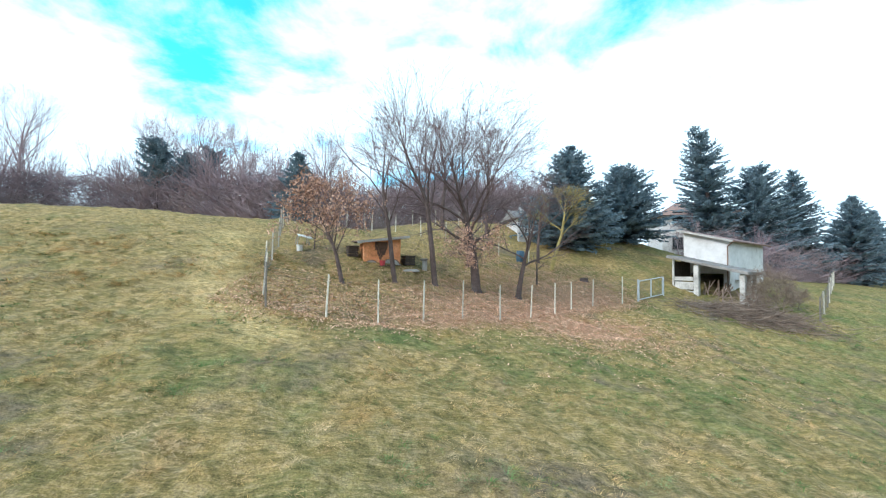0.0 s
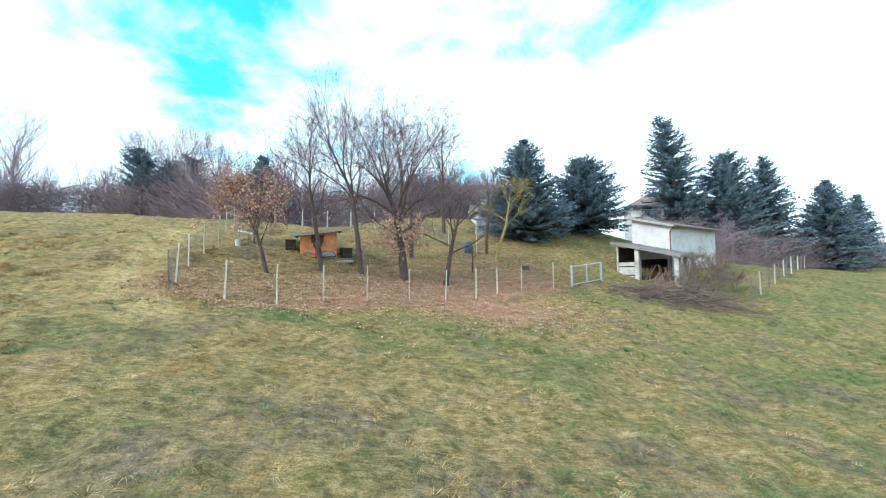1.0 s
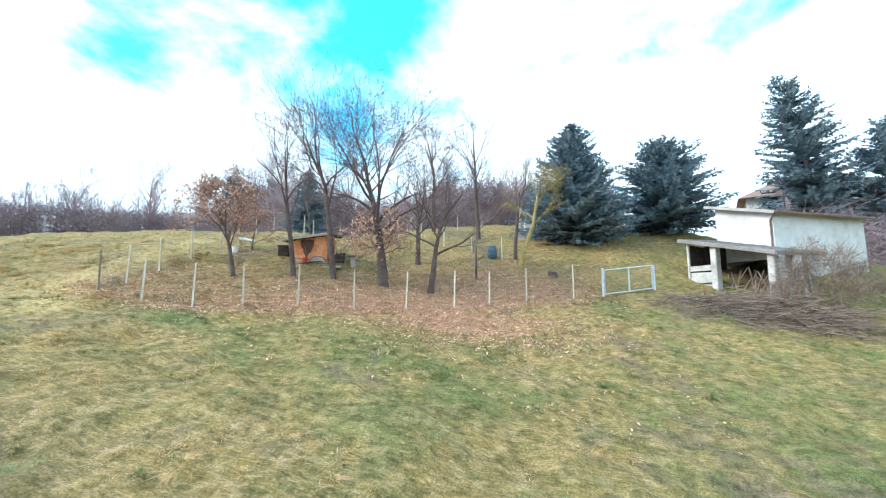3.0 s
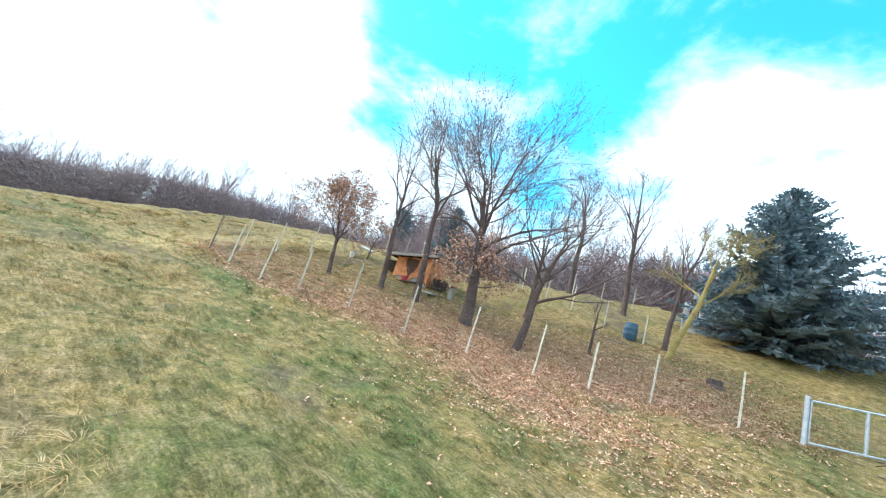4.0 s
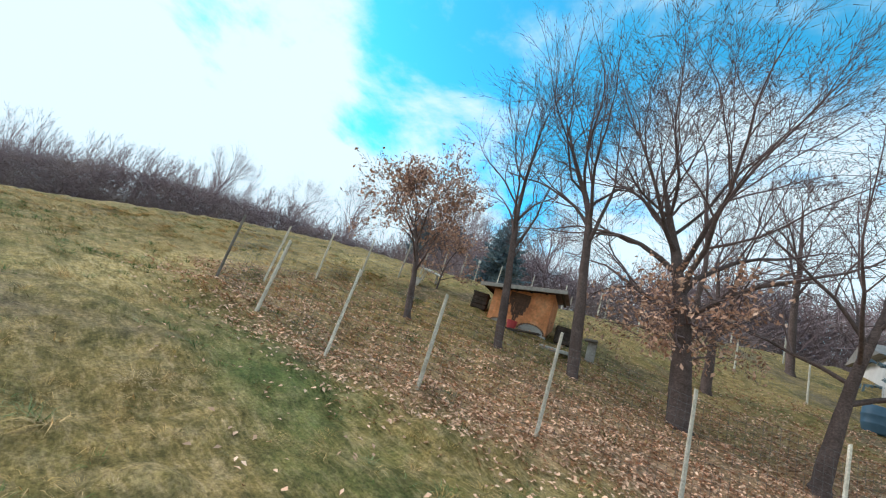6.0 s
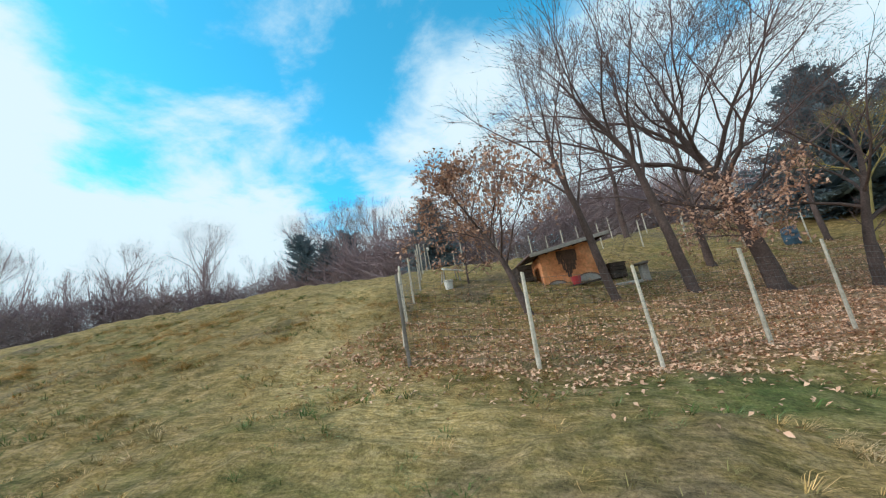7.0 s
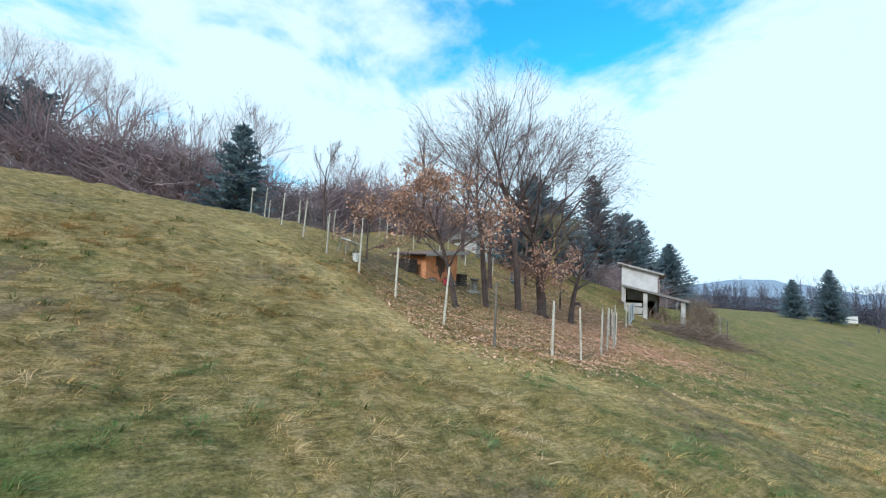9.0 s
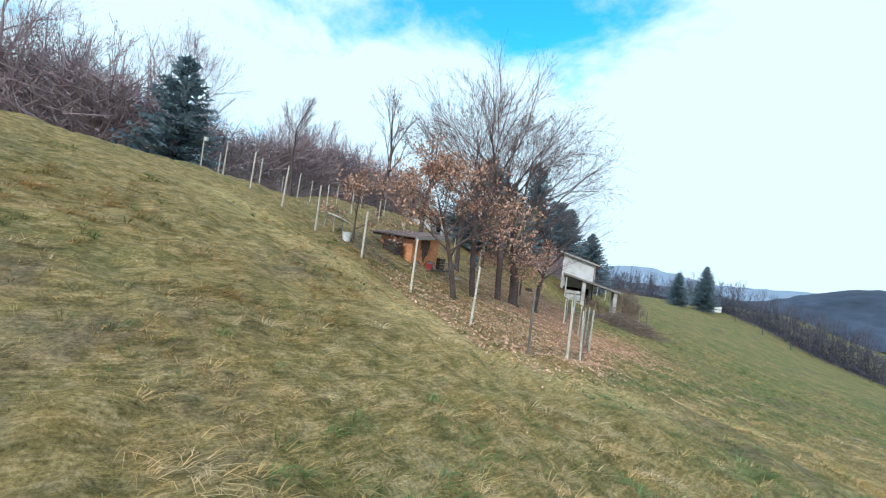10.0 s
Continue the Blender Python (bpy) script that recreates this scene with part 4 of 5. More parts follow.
def hutch():
    ox, oy, ang = -3.93, 20.75, 15.5
    top = empty("hutch", ox, oy, 2.92, ang)
    W, D, H0, H1 = 2.0, 1.8, 1.56, 1.84
    # walls of plaster over a concrete base, front towards -y
    t = 0.12

    def wall(name, pts, nrm, mat):
        bm = bmesh.new()
        a = [bm.verts.new(p) for p in pts]
        b = [bm.verts.new(Vector(p) + Vector(nrm) * t) for p in pts]
        bm.faces.new(list(reversed(a))); bm.faces.new(b)
        for i in range(len(a)):
            j = (i + 1) % len(a)
            bm.faces.new((a[i], a[j], b[j], b[i]))
        bmesh.ops.recalc_face_normals(bm, faces=bm.faces)
        return part(name, bm, mat, top)
    zb = 0.42
    wall("front_wall", [(0, 0, zb), (W, 0, zb), (W, 0, H1), (0, 0, H0)], (0, 1, 0), M_PINK)
    wall("back_wall", [(0, D - t, zb), (W, D - t, zb), (W, D - t, H1), (0, D - t, H0)], (0, 1, 0), M_PINK)
    wall("side_wall", [(0, t, zb), (0, D - t, zb), (0, D - t, H0), (0, t, H0)], (1, 0, 0), M_PINK)
    wall("side_wall", [(W - t, t, zb), (W - t, D - t, zb), (W - t, D - t, H1), (W - t, t, H1)], (1, 0, 0), M_PINK)
    boxed("plinth", (-0.03, W + 0.03, -0.03, D + 0.03, -0.5, zb), M_CONC, top, 0.02)
    # two arched recesses in the front, each with a pale panel below the arch
    for cx, rad, zc, name in ((0.42, 0.30, 0.40, "arch"), (1.5, 0.42, 0.42, "arch")):
        bm = bmesh.new()
        n = 14
        for k in range(n):
            a0, a1 = math.pi * k / n + 0.02, math.pi * (k + 1) / n - 0.02
            c = [(cx + q * math.cos(a), zc + q * 0.62 * math.sin(a)) for q, a in ((rad, a0), (rad + 0.06, a0), (rad + 0.06, a1), (rad, a1))]
            lo = [bm.verts.new((x, 0.03, z)) for x, z in c]
            hi = [bm.verts.new((x, -0.028, z)) for x, z in c]
            bm.faces.new(hi)
            for i in range(4):
                bm.faces.new((lo[i], lo[(i + 1) % 4], hi[(i + 1) % 4], hi[i]))
        part(name, bm, M_RUST, top, "dark brick arch")
        bm = bmesh.new()
        pts = [(cx + rad * math.cos(math.pi * k / 16), zc + rad * 0.62 * math.sin(math.pi * k / 16)) for k in range(17)]
        f = [bm.verts.new((x, -0.012, z)) for x, z in pts]
        g = [bm.verts.new((x, 0.02, z)) for x, z in pts]
        bm.faces.new(f)
        for i in range(16):
            bm.faces.new((f[i], f[i + 1], g[i + 1], g[i]))
        part("panel", bm, M_CONC, top, "pale cement panel under the arch")
    # damp running down from the eave, in streaks of uneven length
    rs = random.Random(8)
    bm = bmesh.new()
    for k in range(11):
        x0 = 0.62 + k * 0.062
        low = zb + (H1 - zb) * (0.08 + 0.13 * abs(k - 5) / 1.6 + rs.uniform(0, 0.1))
        row = []
        for q in range(5):
            z = low + (H0 + 0.05 - low) * q / 4
            w = (0.026 + 0.02 * q / 4) * rs.uniform(0.85, 1.2)
            row.append([bm.verts.new((x0 + e * w + 0.012 * math.sin(q * 1.9 + k), -0.006 - 0.0004 * k, z)) for e in (-1, 1)])
        for a, b in zip(row[:-1], row[1:]):
            bm.faces.new((a[0], a[1], b[1], b[0]))
    part("stain", bm, M_SOOT, top, "dark damp streaks")
    # small boarded door and window on the left side
    boxed("door", (-0.035, -0.003, 0.55, 1.15, 0.45, 1.25), M_BOARD, top, 0.008, "small brown boarded door")
    boxed("hinge", (-0.05, -0.036, 0.58, 0.78, 1.08, 1.11), M_RUST, top, 0.003)
    # roof of sheets on boards, falling to the left
    sl = math.degrees(math.atan2(H1 - H0, W))
    m = Matrix.Translation((0, 0, H0)) @ Euler((radians(2.5), -radians(sl), 0)).to_matrix().to_4x4()
    boxed("roof", (-0.42, W + 0.42, -0.42, D + 0.32, 0.06, 0.12), M_ROOF, top, 0.01, "dark weathered roof sheet", m)
    boxed("fascia", (-0.42, W + 0.42, -0.45, -0.40, -0.02, 0.10), M_CONC, top, 0.006, "pale roof edge board", m)
    for k in range(6):
        x = -0.25 + k * (W + 0.5) / 5
        boxed("rafter", (x - 0.035, x + 0.035, -0.38, D + 0.25, -0.03, 0.055), M_DARK, top, 0.004, "", m)
    tagged(top, "small orange plastered hutch with arched front", "animal hutch")
    p = top.matrix_world @ Vector((0.95, -0.35, 0))
    e = empty("red_bucket", p.x, p.y, hz_(p.x, p.y) - 0.02)
    vs, fs, n = [], [], 14
    prof = [(0.0, 0.0), (0.13, 0.0), (0.17, 0.28), (0.15, 0.28), (0.12, 0.04), (0.0, 0.04)]
    for r, z in prof:
        vs += [(r * math.cos(2 * math.pi * i / n), r * math.sin(2 * math.pi * i / n), z) for i in range(n)]
    for k in range(len(prof) - 1):
        fs += [(k * n + i, k * n + (i + 1) % n, (k + 1) * n + (i + 1) % n, (k + 1) * n + i) for i in range(n)]
    obj("pail_body", vs, fs, M_RED, e)
    tagged(e, "red plastic bucket in front of the hutch", "bucket")
    p = top.matrix_world @ Vector((1.2, -0.55, 0))
    e = boxed("plank", (-0.75, 0.75, -0.09, 0.09, 0, 0.05), M_DARK, None, 0.006)
    e.matrix_world = pose(p.x, p.y, hz_(p.x, p.y) + 0.06, 0, -4, ang - 12)
    tagged(e, "dark plank lying before the hutch", "plank")
    p = top.matrix_world @ Vector((2.45, -0.5, 0))
    e = boxed("stone_slab", (-0.45, 0.45, -0.3, 0.3, 0, 0.1), M_CONC, None, 0.02)
    e.matrix_world = pose(p.x, p.y, hz_(p.x, p.y) + 0.01, 6, 0, ang)
    tagged(e, "grey stone slab at the corner of the hutch", "stone slab")
    # planks and bins beside it
    for (x, y, w, d, h, mat, nm, lab, cat) in ((-0.55, 0.6, 0.5, 0.6, 0.55, M_DARK, "crate", "dark wooden crate beside the hutch", "crate"), (2.55, 0.4, 0.55, 0.7, 0.5, M_DARK, "crate", "dark wooden crate beside the hutch", "crate")):
        p = top.matrix_world @ Vector((x, y, 0))
        e = empty(nm, p.x, p.y, hz_(p.x, p.y) - 0.03, ang + 8)
        boxed("floor_board", (-w / 2, w / 2, -d / 2, d / 2, 0.0, 0.06), mat, e)
        for k in range(4):
            z = 0.02 + k * h / 4
            for q in (-1, 1):
                boxed("slat", (-w / 2, w / 2, q * d / 2 - 0.02, q * d / 2 + 0.02, z, z + h / 4 - 0.02), mat, e, 0.004)
                boxed("slat", (q * w / 2 - 0.02, q * w / 2 + 0.02, -d / 2 + 0.022, d / 2 - 0.022, z, z + h / 4 - 0.02), mat, e, 0.004)
        boxed("lid", (-w / 2 - 0.04, w / 2 + 0.04, -d / 2 - 0.04, d / 2 + 0.04, h, h + 0.04), mat, e)
        tagged(e, lab, cat)


hutch()


def table_and_pail():
    x, y = -7.33, 21.28
    e = empty("garden_table", x, y, hz_(x, y), 30)
    bm = bmesh.new()
    box(bm, -0.38, 0.38, -0.28, 0.28, 0.5, 0.56, 0.02, Euler((radians(14), radians(10), 0)).to_matrix().to_4x4())
    part("tabletop", bm, M_PAIL, e)
    for q in (-1, 1):
        for s in (-1, 1):
            vs, fs = tubes([(q * 0.33, s * 0.24, -0.08, q * 0.25, s * 0.15, 0.52, 0.025, 0.025)], 6)
            obj("leg", vs, fs, M_CONC, e)
    tagged(e, "tilted off-white garden table on thin legs", "table")
    x, y = -7.2, 20.4
    e = empty("pail", x, y, hz_(x, y) - 0.02)
    prof = [(0.0, 0.0), (0.13, 0.0), (0.165, 0.3), (0.18, 0.31), (0.18, 0.335), (0.155, 0.335), (0.12, 0.03), (0.0, 0.03)]
    vs, fs, n = [], [], 18
    for r, z in prof:
        vs += [(r * math.cos(2 * math.pi * i / n), r * math.sin(2 * math.pi * i / n), z) for i in range(n)]
    for k in range(len(prof) - 1):
        fs += [(k * n + i, k * n + (i + 1) % n, (k + 1) * n + (i + 1) % n, (k + 1) * n + i) for i in range(n)]
    obj("bucket", vs, fs, M_PAIL, e)
    segs = [(0.175 * math.cos(a), 0.175 * math.sin(a) * 0.3 - 0.16, 0.3 + 0.12 * math.sin(a), 0.175 * math.cos(b), 0.175 * math.sin(b) * 0.3 - 0.16, 0.3 + 0.12 * math.sin(b), 0.005, 0.005)
            for a, b in [(math.pi * k / 8, math.pi * (k + 1) / 8) for k in range(8)]]
    vs, fs = tubes(segs, 5)
    obj("handle", vs, fs, M_WIRE, e)
    tagged(e, "white plastic pail standing in the grass", "bucket")


table_and_pail()


def barrel():
    x, y = 6.2, 26.6
    e = empty("water_barrel", x, y, hz_(x, y) - 0.04)
    prof = [(0.0, 0.0), (0.25, 0.0), (0.27, 0.04), (0.29, 0.25), (0.30, 0.27), (0.29, 0.29), (0.295, 0.5), (0.305, 0.52), (0.29, 0.54), (0.27, 0.78), (0.25, 0.8), (0.23, 0.8), (0.23, 0.7), (0.0, 0.7)]
    vs, fs, n = [], [], 20
    for r, z in prof:
        vs += [(r * math.cos(2 * math.pi * i / n), r * math.sin(2 * math.pi * i / n), z) for i in range(n)]
    for k in range(len(prof) - 1):
        fs += [(k * n + i, k * n + (i + 1) % n, (k + 1) * n + (i + 1) % n, (k + 1) * n + i) for i in range(n)]
    obj("drum", vs, fs, M_BLUE, e, True)
    tagged(e, "faded blue plastic water barrel", "barrel")
    x, y = 9.75, 24.2
    e = empty("tree_stump", x, y, hz_(x, y) - 0.05)
    rnd = random.Random(3)
    vs, fs, n = [], [], 14
    rad = [0.24 * rnd.uniform(0.85, 1.15) for _ in range(n)]
    for k, (q, z) in enumerate(((1.35, 0), (1.05, 0.1), (1.0, 0.28), (0.0, 0.30))):
        vs += [(rad[i] * q * math.cos(2 * math.pi * i / n), rad[i] * q * math.sin(2 * math.pi * i / n), z) for i in range(n)]
    for k in range(3):
        fs += [(k * n + i, k * n + (i + 1) % n, (k + 1) * n + (i + 1) % n, (k + 1) * n + i) for i in range(n)]
    obj("stump", vs, fs, M_BARK, e)
    tagged(e, "low cut tree stump in the leaves", "tree stump")


barrel()


def weathered_post(x, y):
    """A squat grey post under a tilted cap, below the hutch."""
    e = empty("stone_post", x, y, hz_(x, y) - 0.06, 20)
    bm = bmesh.new()
    box(bm, -0.13, 0.13, -0.11, 0.11, 0, 0.62, 0.03)
    part("shaft", bm, M_CONC, e)
    bm = bmesh.new()
    box(bm, -0.19, 0.19, -0.16, 0.16, 0.6, 0.7, 0.03, Euler((radians(5), radians(-6), 0)).to_matrix().to_4x4())
    part("cap", bm, M_DARKPOST, e, "dark weathered cap")
    tagged(e, "squat grey stone post with a dark cap", "stone post")


weathered_post(-0.64, 21.7)


def corner_box():
    """White box that hangs on the top corner post of the climbing fence."""
    x, y = LEFT[-1]
    z = hz_(x, y) + 1.32
    e = empty("white_box", x + 0.03, y - 0.12, z, 25)
    boxed("casing", (-0.07, 0.07, -0.06, 0.06, 0.0, 0.17), M_PAIL, e, 0.02)
    boxed("lid", (-0.09, 0.09, -0.08, 0.08, 0.172, 0.195), M_CONC, e, 0.01)
    boxed("bracket", (-0.03, 0.03, 0.06, 0.13, 0.04, 0.14), M_RUST, e, 0.005)
    tagged(e, "small white box fixed to the corner fence post", "box")


corner_box()

# ---------------------------------------------------------------- the outbuilding
A_DEG = -59.5


def outbuilding():
    ca, sa = math.cos(radians(A_DEG)), math.sin(radians(A_DEG))
    LA, LB, o = 3.52, 7.0, 0.34
    ox, oy = 19.75 - LA * ca, 23.9 - LA * sa
    gz = 1.0
    top = empty("outbuilding", ox, oy, gz, A_DEG)
    # local x runs down the roof to its low eave, local y along that eave
    zh, zl = 6.35 - gz, 5.4 - gz
    th = 0.25
    sl = math.atan2(zh - zl, LA)

    def under(x):
        return zh - (zh - zl) * x / LA - 0.06

    def slab(name, pts, nrm, mat, label=""):
        bm = bmesh.new()
        a = [bm.verts.new(p) for p in pts]
        b = [bm.verts.new(Vector(p) + Vector(nrm) * th) for p in pts]
        bm.faces.new(a)
        bm.faces.new(list(reversed(b)))
        for i in range(len(a)):
            k = (i + 1) % len(a)
            bm.faces.new((a[i], a[k], b[k], b[i]))
        bmesh.ops.recalc_face_normals(bm, faces=bm.faces)
        return part(name, bm, mat, top, label)
    b0, x0, x1, y0, y1 = -1.2, o, LA - o, o, LB - o
    slab("wall", [(x0, y0, b0), (x0 + 0.2, y0, b0), (x0 + 0.2, y0, 2.2), (x1 - 0.35, y0, 2.2), (x1 - 0.35, y0, b0), (x1, y0, b0), (x1, y0, under(x1)), (x0, y0, under(x0))], (0, 1, 0), M_WHITE, "white wall with a wide open doorway")
    slab("wall", [(x1 - th, y0 + th, b0), (x1 - th, y1 - th, b0), (x1 - th, y1 - th, under(x1)), (x1 - th, y0 + th, under(x1))], (1, 0, 0), M_WHITE)
    slab("wall", [(x0, y0 + th, b0), (x0, y1 - th, b0), (x0, y1 - th, under(x0 + th)), (x0, y0 + th, under(x0 + th))], (1, 0, 0), M_WHITE)
    slab("wall", [(x0, y1 - th, b0), (x1, y1 - th, b0), (x1, y1 - th, under(x1)), (x0, y1 - th, under(x0))], (0, 1, 0), M_WHITE)
    m = Matrix.Translation((0, 0, zh)) @ Euler((0, sl, 0)).to_matrix().to_4x4()
    rl = LA / math.cos(sl)
    boxed("roof", (0, rl, 0, LB, -0.05, 0.05), M_ROOF, top, 0.01, "reddish-brown weathered roof", m)
    boxed("fascia", (0, rl, -0.04, -0.002, -0.1, 0.04), M_CONC, top, 0.005, "pale roof edge board", m)
    boxed("gutter", (rl + 0.003, rl + 0.09, 0, LB, -0.07, 0.02), M_RUST, top, 0.01, "rusty gutter", m)
    vs, fs = tubes([(LA - 0.05, 0.1, zl - 0.05, x1 - 0.08, y0 - 0.06, zl - 0.35, 0.04, 0.04), (x1 - 0.08, y0 - 0.06, zl - 0.35, x1 - 0.08, y0 - 0.06, 0.2, 0.04, 0.04)], 8)
    obj("drainpipe", vs, fs, M_RUST, top)
    boxed("window", (x1 - 0.03, x1 + 0.02, 2.6, 3.1, 2.15, 2.65), M_GLASS, top, 0.005, "small dark window")
    boxed("ledge", (x1, x1 + 0.3, 1.2, 1.9, 1.75, 1.82), M_CONC, top, 0.01, "short concrete ledge")
    # the porch: its roof falls the same way and reaches past the wall's corner
    px0, px1, py0 = LA - 3.04, LA + 1.57, -2.49
    ph, pl = 4.34 - gz, 3.28 - gz
    ps = math.atan2(ph - pl, px1 - px0)
    m = Matrix.Translation((px0, 0, ph)) @ Euler((0, ps, 0)).to_matrix().to_4x4()
    R = (px1 - px0) / math.cos(ps)
    boxed("porch_roof", (0, R, py0, y0 - 0.004, -0.03, 0.05), M_GREYROOF, top, 0.01, "grey mossy porch roof of old sheets", m)
    for k in range(9):
        x = 0.02 + k * (R - 0.04) / 8
        boxed("sheet_rib", (x - 0.02, x + 0.02, py0, y0 - 0.01, 0.052, 0.075), M_GREYROOF, top, 0.004, "", m)
    boxed("fascia", (0, R, py0 - 0.045, py0 - 0.003, -0.12, 0.04), M_GREYROOF, top, 0.005, "weathered porch edge board", m)
    boxed("fascia", (R + 0.003, R + 0.045, py0, y0 - 0.01, -0.12, 0.04), M_GREYROOF, top, 0.005, "weathered porch edge board", m)
    for k in range(6):
        y = py0 + 0.15 + k * 0.45
        boxed("rafter", (0.1, R - 0.1, y - 0.04, y + 0.04, -0.13, -0.035), M_DARK, top, 0.004, "", m)

    def pillar(x, y, w):
        zt = ph - (ph - pl) * (x - px0) / (px1 - px0) - 0.14
        boxed("pillar", (x - w, x + w, y - w, y + w, b0, zt), M_PILLAR, top, 0.02, "flaking white pillar")
    for x, w in ((px0 + 0.3, 0.06), (px0 + 1.75, 0.15), (px1 - 0.35, 0.14)):
        pillar(x, py0 + 0.3, w)
    pillar(px1 - 0.35, py0 + 1.25, 0.10)
    pillar(px1 - 0.35, py0 + 2.2, 0.10)
    for k in range(4):
        boxed("board", (px0 + 0.4, px0 + 1.56, py0 + 0.26, py0 + 0.30, 0.8 + k * 0.29, 0.8 + k * 0.29 + 0.26), M_PILLAR, top, 0.006, "whitewashed plank", Matrix.Rotation(radians((-1) ** k * 0.8), 4, "Y"))
    boxed("porch_floor", (px0, px1 - 0.1, py0 + 0.1, y0 - 0.01, -1.2, 0.3), M_CONC, top, 0.02)
    for k in range(7):
        y = py0 + 0.4 + k * 0.35
        boxed("side_board", (px0 + 0.24, px0 + 0.28, y, y + 0.33, 0.3, ph - 0.3 - 0.03 * (k % 3)), M_DARK, top, 0.006, "dark upright board closing the porch")
    tagged(top, "derelict white outbuilding with monopitch roof and porch", "outbuilding")
    # timber leaning inside the porch
    rnd = random.Random(11)
    for k in range(26):
        x = px0 + 1.6 + rnd.random() * 2.2
        p = top.matrix_world @ Vector((x, py0 + 0.7 + rnd.random() * 1.3, 0.25))
        q = top.matrix_world @ Vector((x + rnd.uniform(-0.9, 0.9), py0 + 0.9 + rnd.random() * 1.2, 1.0 + rnd.random() * 0.8))
        vs, fs = tubes([(*p, *q, 0.04, 0.03)], 6)
        tagged(obj("timber", vs, fs, M_BRUSH), "old grey timber leaning in the porch", "timber", group="timbers in the porch")
    for k in range(5):
        p = top.matrix_world @ Vector((px0 + 0.5 + k * 0.22, py0 + 1.0 + 0.2 * (k % 2), 0.25))
        vs, fs = tubes([(0, 0, 0, 0.9, 0, 0.02, 0.10, 0.09)], 9)
        ob = obj("log", vs, fs, M_BARK)
        ob.matrix_world = Matrix.Translation(p + Vector((0, 0, 0.1))) @ Euler((0, 0, radians(25))).to_matrix().to_4x4()
        tagged(ob, "cut log stacked on the porch floor", "log", group="logs in the porch")


outbuilding()


def brush_pile():
    """Heap of cut branches in front of the porch."""
    rnd = np.random.default_rng(17)
    segs = []
    for i in range(2100):
        u, v = rnd.normal(0, 1), rnd.normal(0, 1)
        x, y = 17.5 + u * 1.35 + v * 0.7, 20.4 - u * 0.7 + v * 0.55
        z = hz_(x, y) + abs(rnd.normal(0, 0.36)) * math.exp(-(u * u + v * v) / 3)
        L, a = rnd.uniform(0.3, 1.5), rnd.uniform(0, 2 * math.pi)
        segs.append((x, y, z, x + math.cos(a) * L, y + math.sin(a) * L, z + rnd.normal(0.05, 0.2) * L, 0.016, 0.005))
    vs, fs = tubes(segs, 4)
    tagged(obj("brush_pile", vs, fs, M_BRUSH), "heap of cut branches and brushwood", "brush pile", kind="stuff")
    for k, (x, y, h) in enumerate(((18.9, 21.1, 1.4), (19.5, 21.4, 2.0), (20.2, 21.4, 1.8), (21.2, 21.9, 1.3), (18.2, 20.6, 1.0), (20.0, 20.7, 1.2), (22.4, 22.1, 0.9))):
        bare_tree("shrub", x, y, h, 0.016, 200 + k, "tangled bare shrub growing by the porch", fork=0.05, spread=1.0, levels=5, limbs=14, kids=(3, 5), width=0.75, up=0.03, mat=M_BRUSH, group="shrubs by the outbuilding")


brush_pile()

# ---------------------------------------------------------------- houses behind the garden


def far_house():
    e = empty("house", 25.9, 40.6, 5.2, -20)
    W, D, H = 7.8, 7.0, 4.3
    boxed("wall", (0, W, 0, D, -6, H), M_WHITE, e, 0.02)
    bm = bmesh.new()
    o = 0.6
    pts = [(-o, -o, H), (W + o, -o, H), (W + o, D + o, H), (-o, D + o, H), (W * 0.3, D / 2, H + 2.0), (W * 0.7, D / 2, H + 2.0)]
    vs = [bm.verts.new(p) for p in pts]
    for f in ((0, 1, 5, 4), (1, 2, 5), (2, 3, 4, 5), (3, 0, 4), (3, 2, 1, 0)):
        bm.faces.new([vs[i] for i in f])
    roof = part("roof", bm, M_TILE, e, "brown tiled hip roof")
    boxed("chimney", (W * 0.55, W * 0.55 + 0.6, D * 0.3, D * 0.3 + 0.6, H + 0.5, H + 2.6), M_WHITE, roof, 0.02)
    for x in (1.0, 3.4, 5.8):
        for z in (0.6, 3.4):
            w = boxed("window", (x, x + 1.0, -0.05, 0.01, z, z + 1.3), M_GLASS, e, 0.01)
            boxed("sill", (x - 0.08, x + 1.08, -0.12, 0.02, z - 0.08, z), M_CONC, w, 0.008)
    tagged(e, "white two-storey house with a brown tiled roof", "house")


far_house()


def terrace():
    x0, y0 = 7.4, 31.6
    z = hz_(x0, y0) + 0.2
    e = empty("garden_terrace", x0, y0, z, 8)
    boxed("retaining_wall", (0, 3.0, 0, 0.3, -1.2, 0.65), M_WHITE, e, 0.02)
    boxed("handrail", (0.3, 3.0, 0.08, 0.22, 1.18, 1.28), M_WHITE, e, 0.015)
    boxed("pier", (0, 0.3, 0.0, 0.3, 0.652, 1.4), M_WHITE, e, 0.02)
    for k in range(13):
        x = 0.42 + k * 0.2
        boxed("baluster", (x - 0.035, x + 0.035, 0.11, 0.19, 0.652, 1.178), M_WHITE, e, 0.01)
    tagged(e, "white garden wall with a balustrade", "balustrade")


terrace()


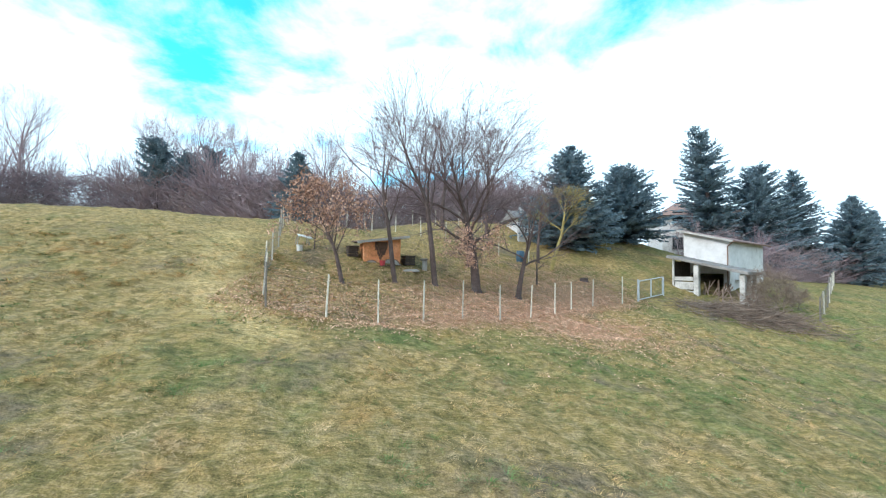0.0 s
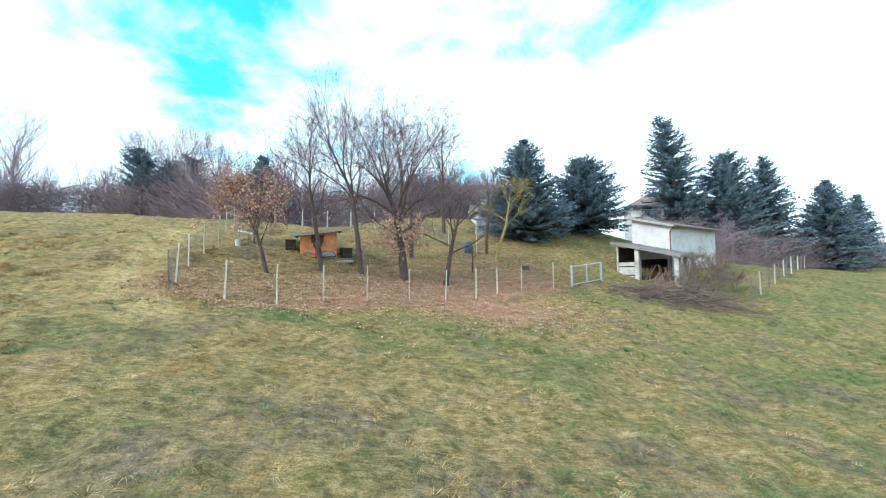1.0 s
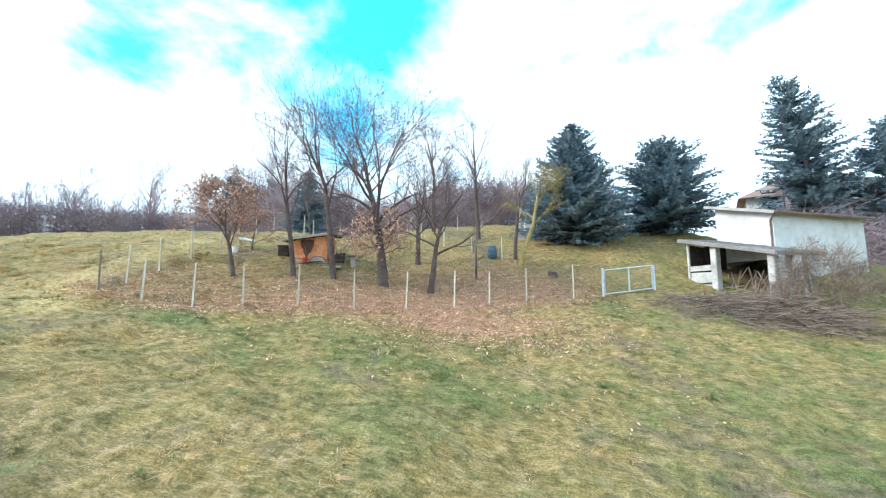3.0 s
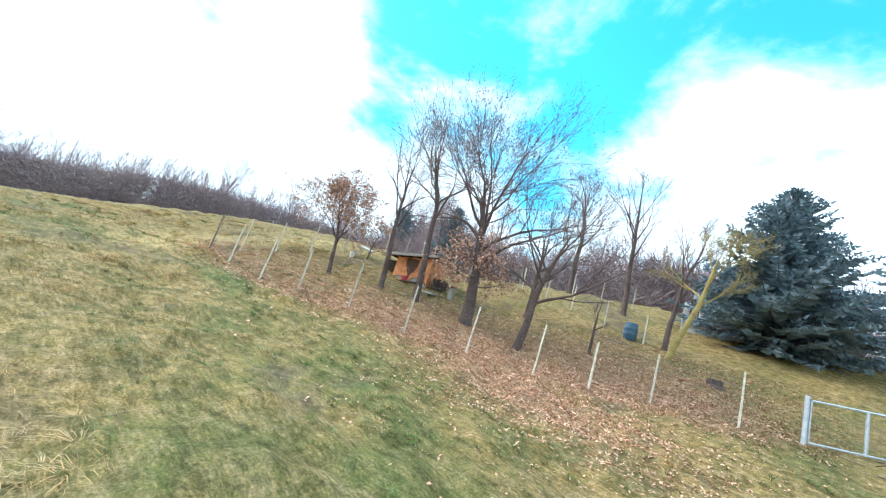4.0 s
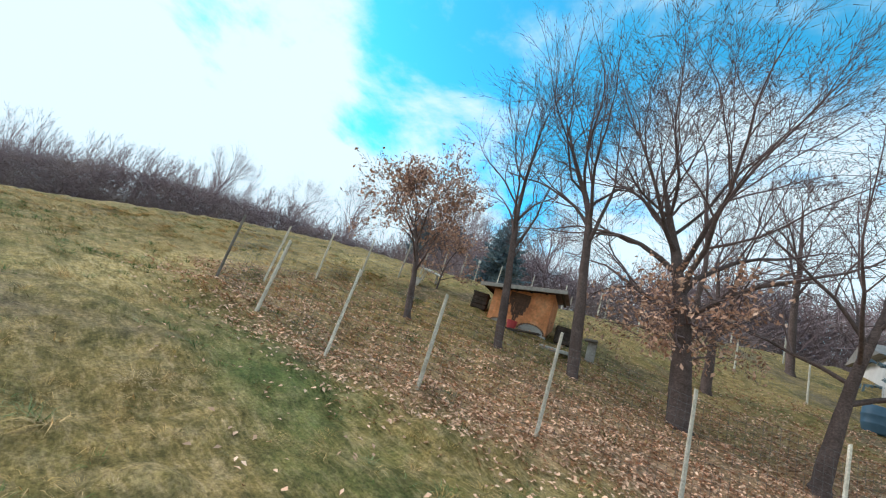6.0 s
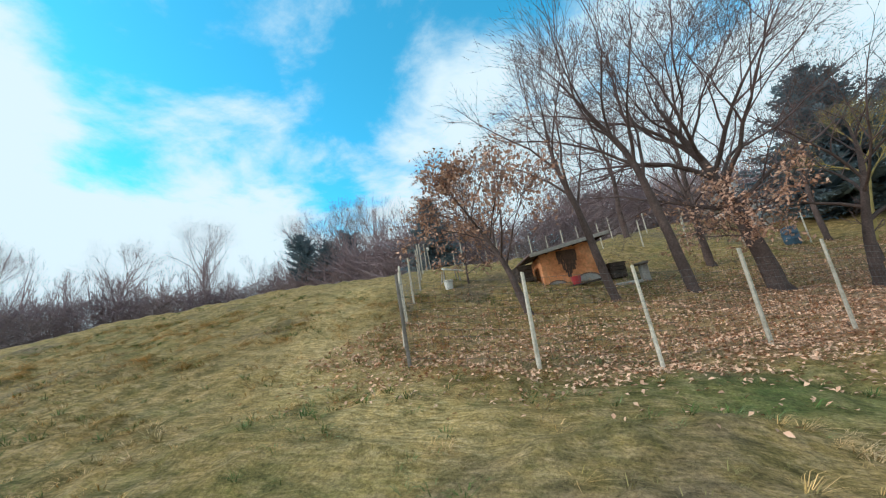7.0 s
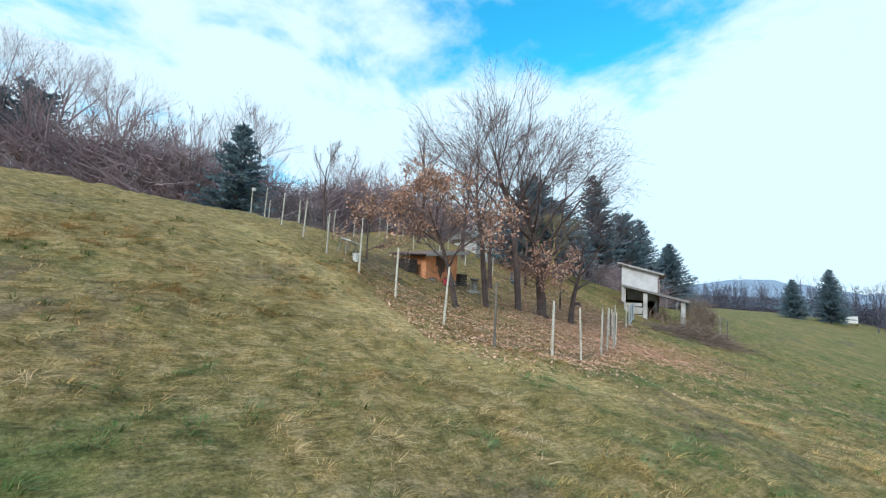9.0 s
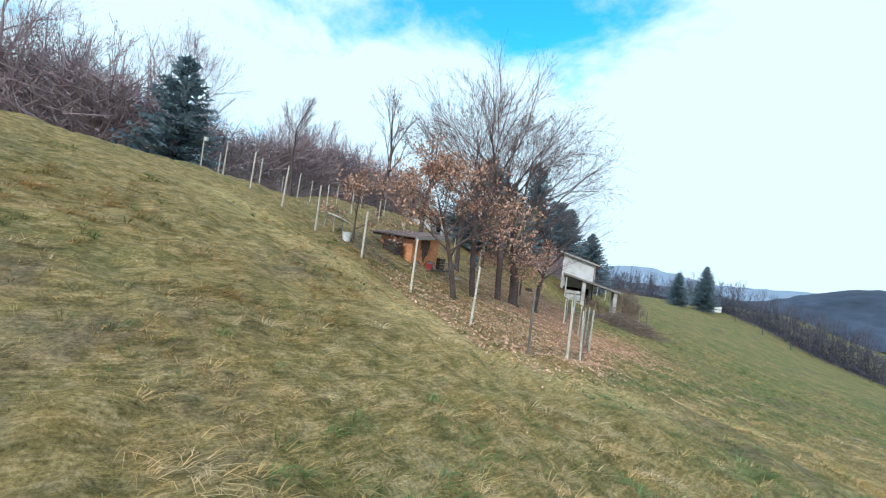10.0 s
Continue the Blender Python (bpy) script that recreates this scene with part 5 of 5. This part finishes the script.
def garden_house():
    e = empty("garden_house", 7.9, 33.8, hz_(7.9, 33.8) - 0.9, 6)
    W, D, H = 5.2, 3.2, 2.3
    boxed("wall", (0, W, 0, D, -0.6, H), M_WHITE, e, 0.02)
    bm = bmesh.new()
    o = 0.4
    a = [bm.verts.new(p) for p in ((-o, -o, H), (W + o, -o, H), (W + o, D + o, H), (-o, D + o, H), (-o, D / 2, H + 0.9), (W + o, D / 2, H + 0.9))]
    for f in ((0, 1, 5, 4), (2, 3, 4, 5), (1, 2, 5), (3, 0, 4), (3, 2, 1, 0)):
        bm.faces.new([a[i] for i in f])
    part("roof", bm, M_GREYROOF, e, "low grey tiled roof")
    for x in (0.7, 2.2, 3.7):
        w = boxed("window", (x, x + 0.8, -0.05, 0.01, 0.9, 1.8), M_GLASS, e, 0.01)
        boxed("sill", (x - 0.06, x + 0.86, -0.1, 0.02, 0.83, 0.9), M_CONC, w, 0.008)
    boxed("chimney", (0.6, 1.0, 1.0, 1.4, H + 0.3, H + 1.4), M_WHITE, e, 0.02)
    tagged(e, "low white garden house with a grey roof", "house")


garden_house()


def trailer():
    x, y = 105.0, 33.2
    e = empty("white_trailer", x, y, hz_(x, y) + 0.33, 20)
    boxed("body", (-1.3, 1.3, -0.8, 0.8, 0.1, 1.6), M_PAIL, e, 0.08)
    boxed("drawbar", (1.3, 2.2, -0.06, 0.06, 0.1, 0.2), M_RUST, e, 0.01)
    for q in (-0.82, 0.82):
        vs, fs = tubes([(0, q - 0.08, 0.0, 0, q + 0.08, 0.0, 0.33, 0.33)], 14)
        obj("wheel", vs, fs, M_DARK, e)
    tagged(e, "small white trailer parked far down the meadow", "trailer")


trailer()

# ---------------------------------------------------------------- grass and fallen leaves


def grass(name, n, x0, x1, y0, y1, mat, seed, size, blades, label, keep, flat=0.5, width=0.045):
    """Tufts of bent blades, combed downhill; keep(x, y, noise, chance) says where they stand."""
    rnd = np.random.default_rng(seed)
    m0 = n // 7
    c = rnd.integers(0, m0, n)
    x, y = rnd.uniform(x0, x1, m0)[c] + rnd.normal(0, 0.2, n), rnd.uniform(y0, y1, m0)[c] + rnd.normal(0, 0.2, n)
    k = np.array([noise.noise((a * 0.45, b * 0.45, seed)) for a, b in zip(x, y)])
    ok = keep(x, y, k, rnd.random(n))
    x, y = x[ok], y[ok]
    m = len(x)
    z = height(x, y) + hummocks(x, y) + 0.01
    X, Y, Z = np.repeat(x, blades), np.repeat(y, blades), np.repeat(z, blades)
    N = m * blades
    tuft = np.repeat(size * rnd.uniform(0.55, 1.6, m), blades)
    s = tuft * rnd.uniform(0.6, 1.2, N)
    a = rnd.uniform(0, 2 * math.pi, N)
    bend = rnd.uniform(flat, flat + 0.6, N)
    fx, fy = np.cos(a) + 0.45 * flat, np.sin(a) - 0.55 * flat
    px, py = -np.sin(a), np.cos(a)
    w = s * width
    X, Y = X + np.cos(a) * tuft * 0.22, Y + np.sin(a) * tuft * 0.22

    def p(f, q, up):
        return np.stack([X + fx * s * f + px * w * q, Y + fy * s * f + py * w * q, Z - 0.03 + s * up], 1)
    mid = 0.75 - 0.45 * bend
    tip = np.stack([X + fx * s * bend, Y + fy * s * bend, Z + s * np.maximum(1.0 - 0.85 * bend, 0.08)], 1)
    vs = np.stack([p(0, -1, 0), p(0, 1, 0), p(0.42 * bend, -0.75, mid), p(0.42 * bend, 0.75, mid), tip], 1).reshape(-1, 3)
    i = np.arange(N) * 5
    fs = np.concatenate([np.stack([i, i + 1, i + 3], 1), np.stack([i, i + 3, i + 2], 1), np.stack([i + 2, i + 3, i + 4], 1)])
    return tagged(obj(name, vs, fs, mat), label, "grass", kind="stuff")


def off_litter(x, y, k, r):
    return r > litter_amount(x, y) * 1.15 - 0.05


def straw_side(x, y, k, r):
    return off_litter(x, y, k, r) & (r > 0.6 * withered_amount(x, y)) & (k * 1.1 + 0.022 * (-x - 4) - 0.5 * lush_amount(x, y) + 0.8 * straw_amount(x, y) + 0.9 * (r - 0.5) > -0.05)


def green_side(x, y, k, r):
    return off_litter(x, y, k, r) & (r > 0.7 * withered_amount(x, y)) & (k + 0.8 * lush_amount(x, y) + 0.7 * (r - 0.5) > 0.06)


grass("meadow_grass", 12000, -23, 23, -5, 21, M_BLADE, 1, 0.085, 6, "short mixed green and straw-coloured meadow grass", off_litter, flat=0.6, width=0.028)
grass("dead_grass", 15500, -20, 13, -3, 19, M_STRAW, 2, 0.15, 24, "bleached straw tussocks combed downhill", straw_side, flat=0.78, width=0.0135)
grass("green_tufts", 9500, -21, 22, -4, 21, M_GREEN, 3, 0.13, 20, "green and grey grass tufts with drooping blades", green_side, flat=0.6, width=0.02)


def fallen_leaves():
    rnd = np.random.default_rng(23)
    n = 230000
    x, y = rnd.uniform(-8, 13, n), rnd.uniform(11, 27, n)
    ok = rnd.random(n) < litter_amount(x, y) * 0.85 + 0.012
    x, y = x[ok], y[ok]
    pts = np.stack([x, y, height(x, y) + hummocks(x, y) + 0.02 + rnd.uniform(0, 0.03, len(x))], 1)
    n = len(pts)
    a = rnd.uniform(0, 2 * math.pi, n)
    t1, t2 = rnd.normal(0, 0.35, n), rnd.normal(0, 0.35, n)
    s = rnd.uniform(0.024, 0.044, n)[:, None]
    u = np.stack([np.cos(a), np.sin(a), t1], 1) * s
    v = np.stack([-np.sin(a), np.cos(a), t2], 1) * s * 0.55
    vs = np.stack([pts - u, pts + v, pts + u, pts - v], 1)
    vs[:, 1, 2] += s[:, 0] * 0.25
    vs[:, 3, 2] += s[:, 0] * 0.25
    i = np.arange(n) * 4
    fs = np.concatenate([np.stack([i, i + 1, i + 2], 1), np.stack([i, i + 2, i + 3], 1)])
    tagged(obj("fallen_leaves", vs.reshape(-1, 3), fs, M_LITTER), "thick litter of dry brown oak leaves", "leaf litter", kind="stuff")


fallen_leaves()
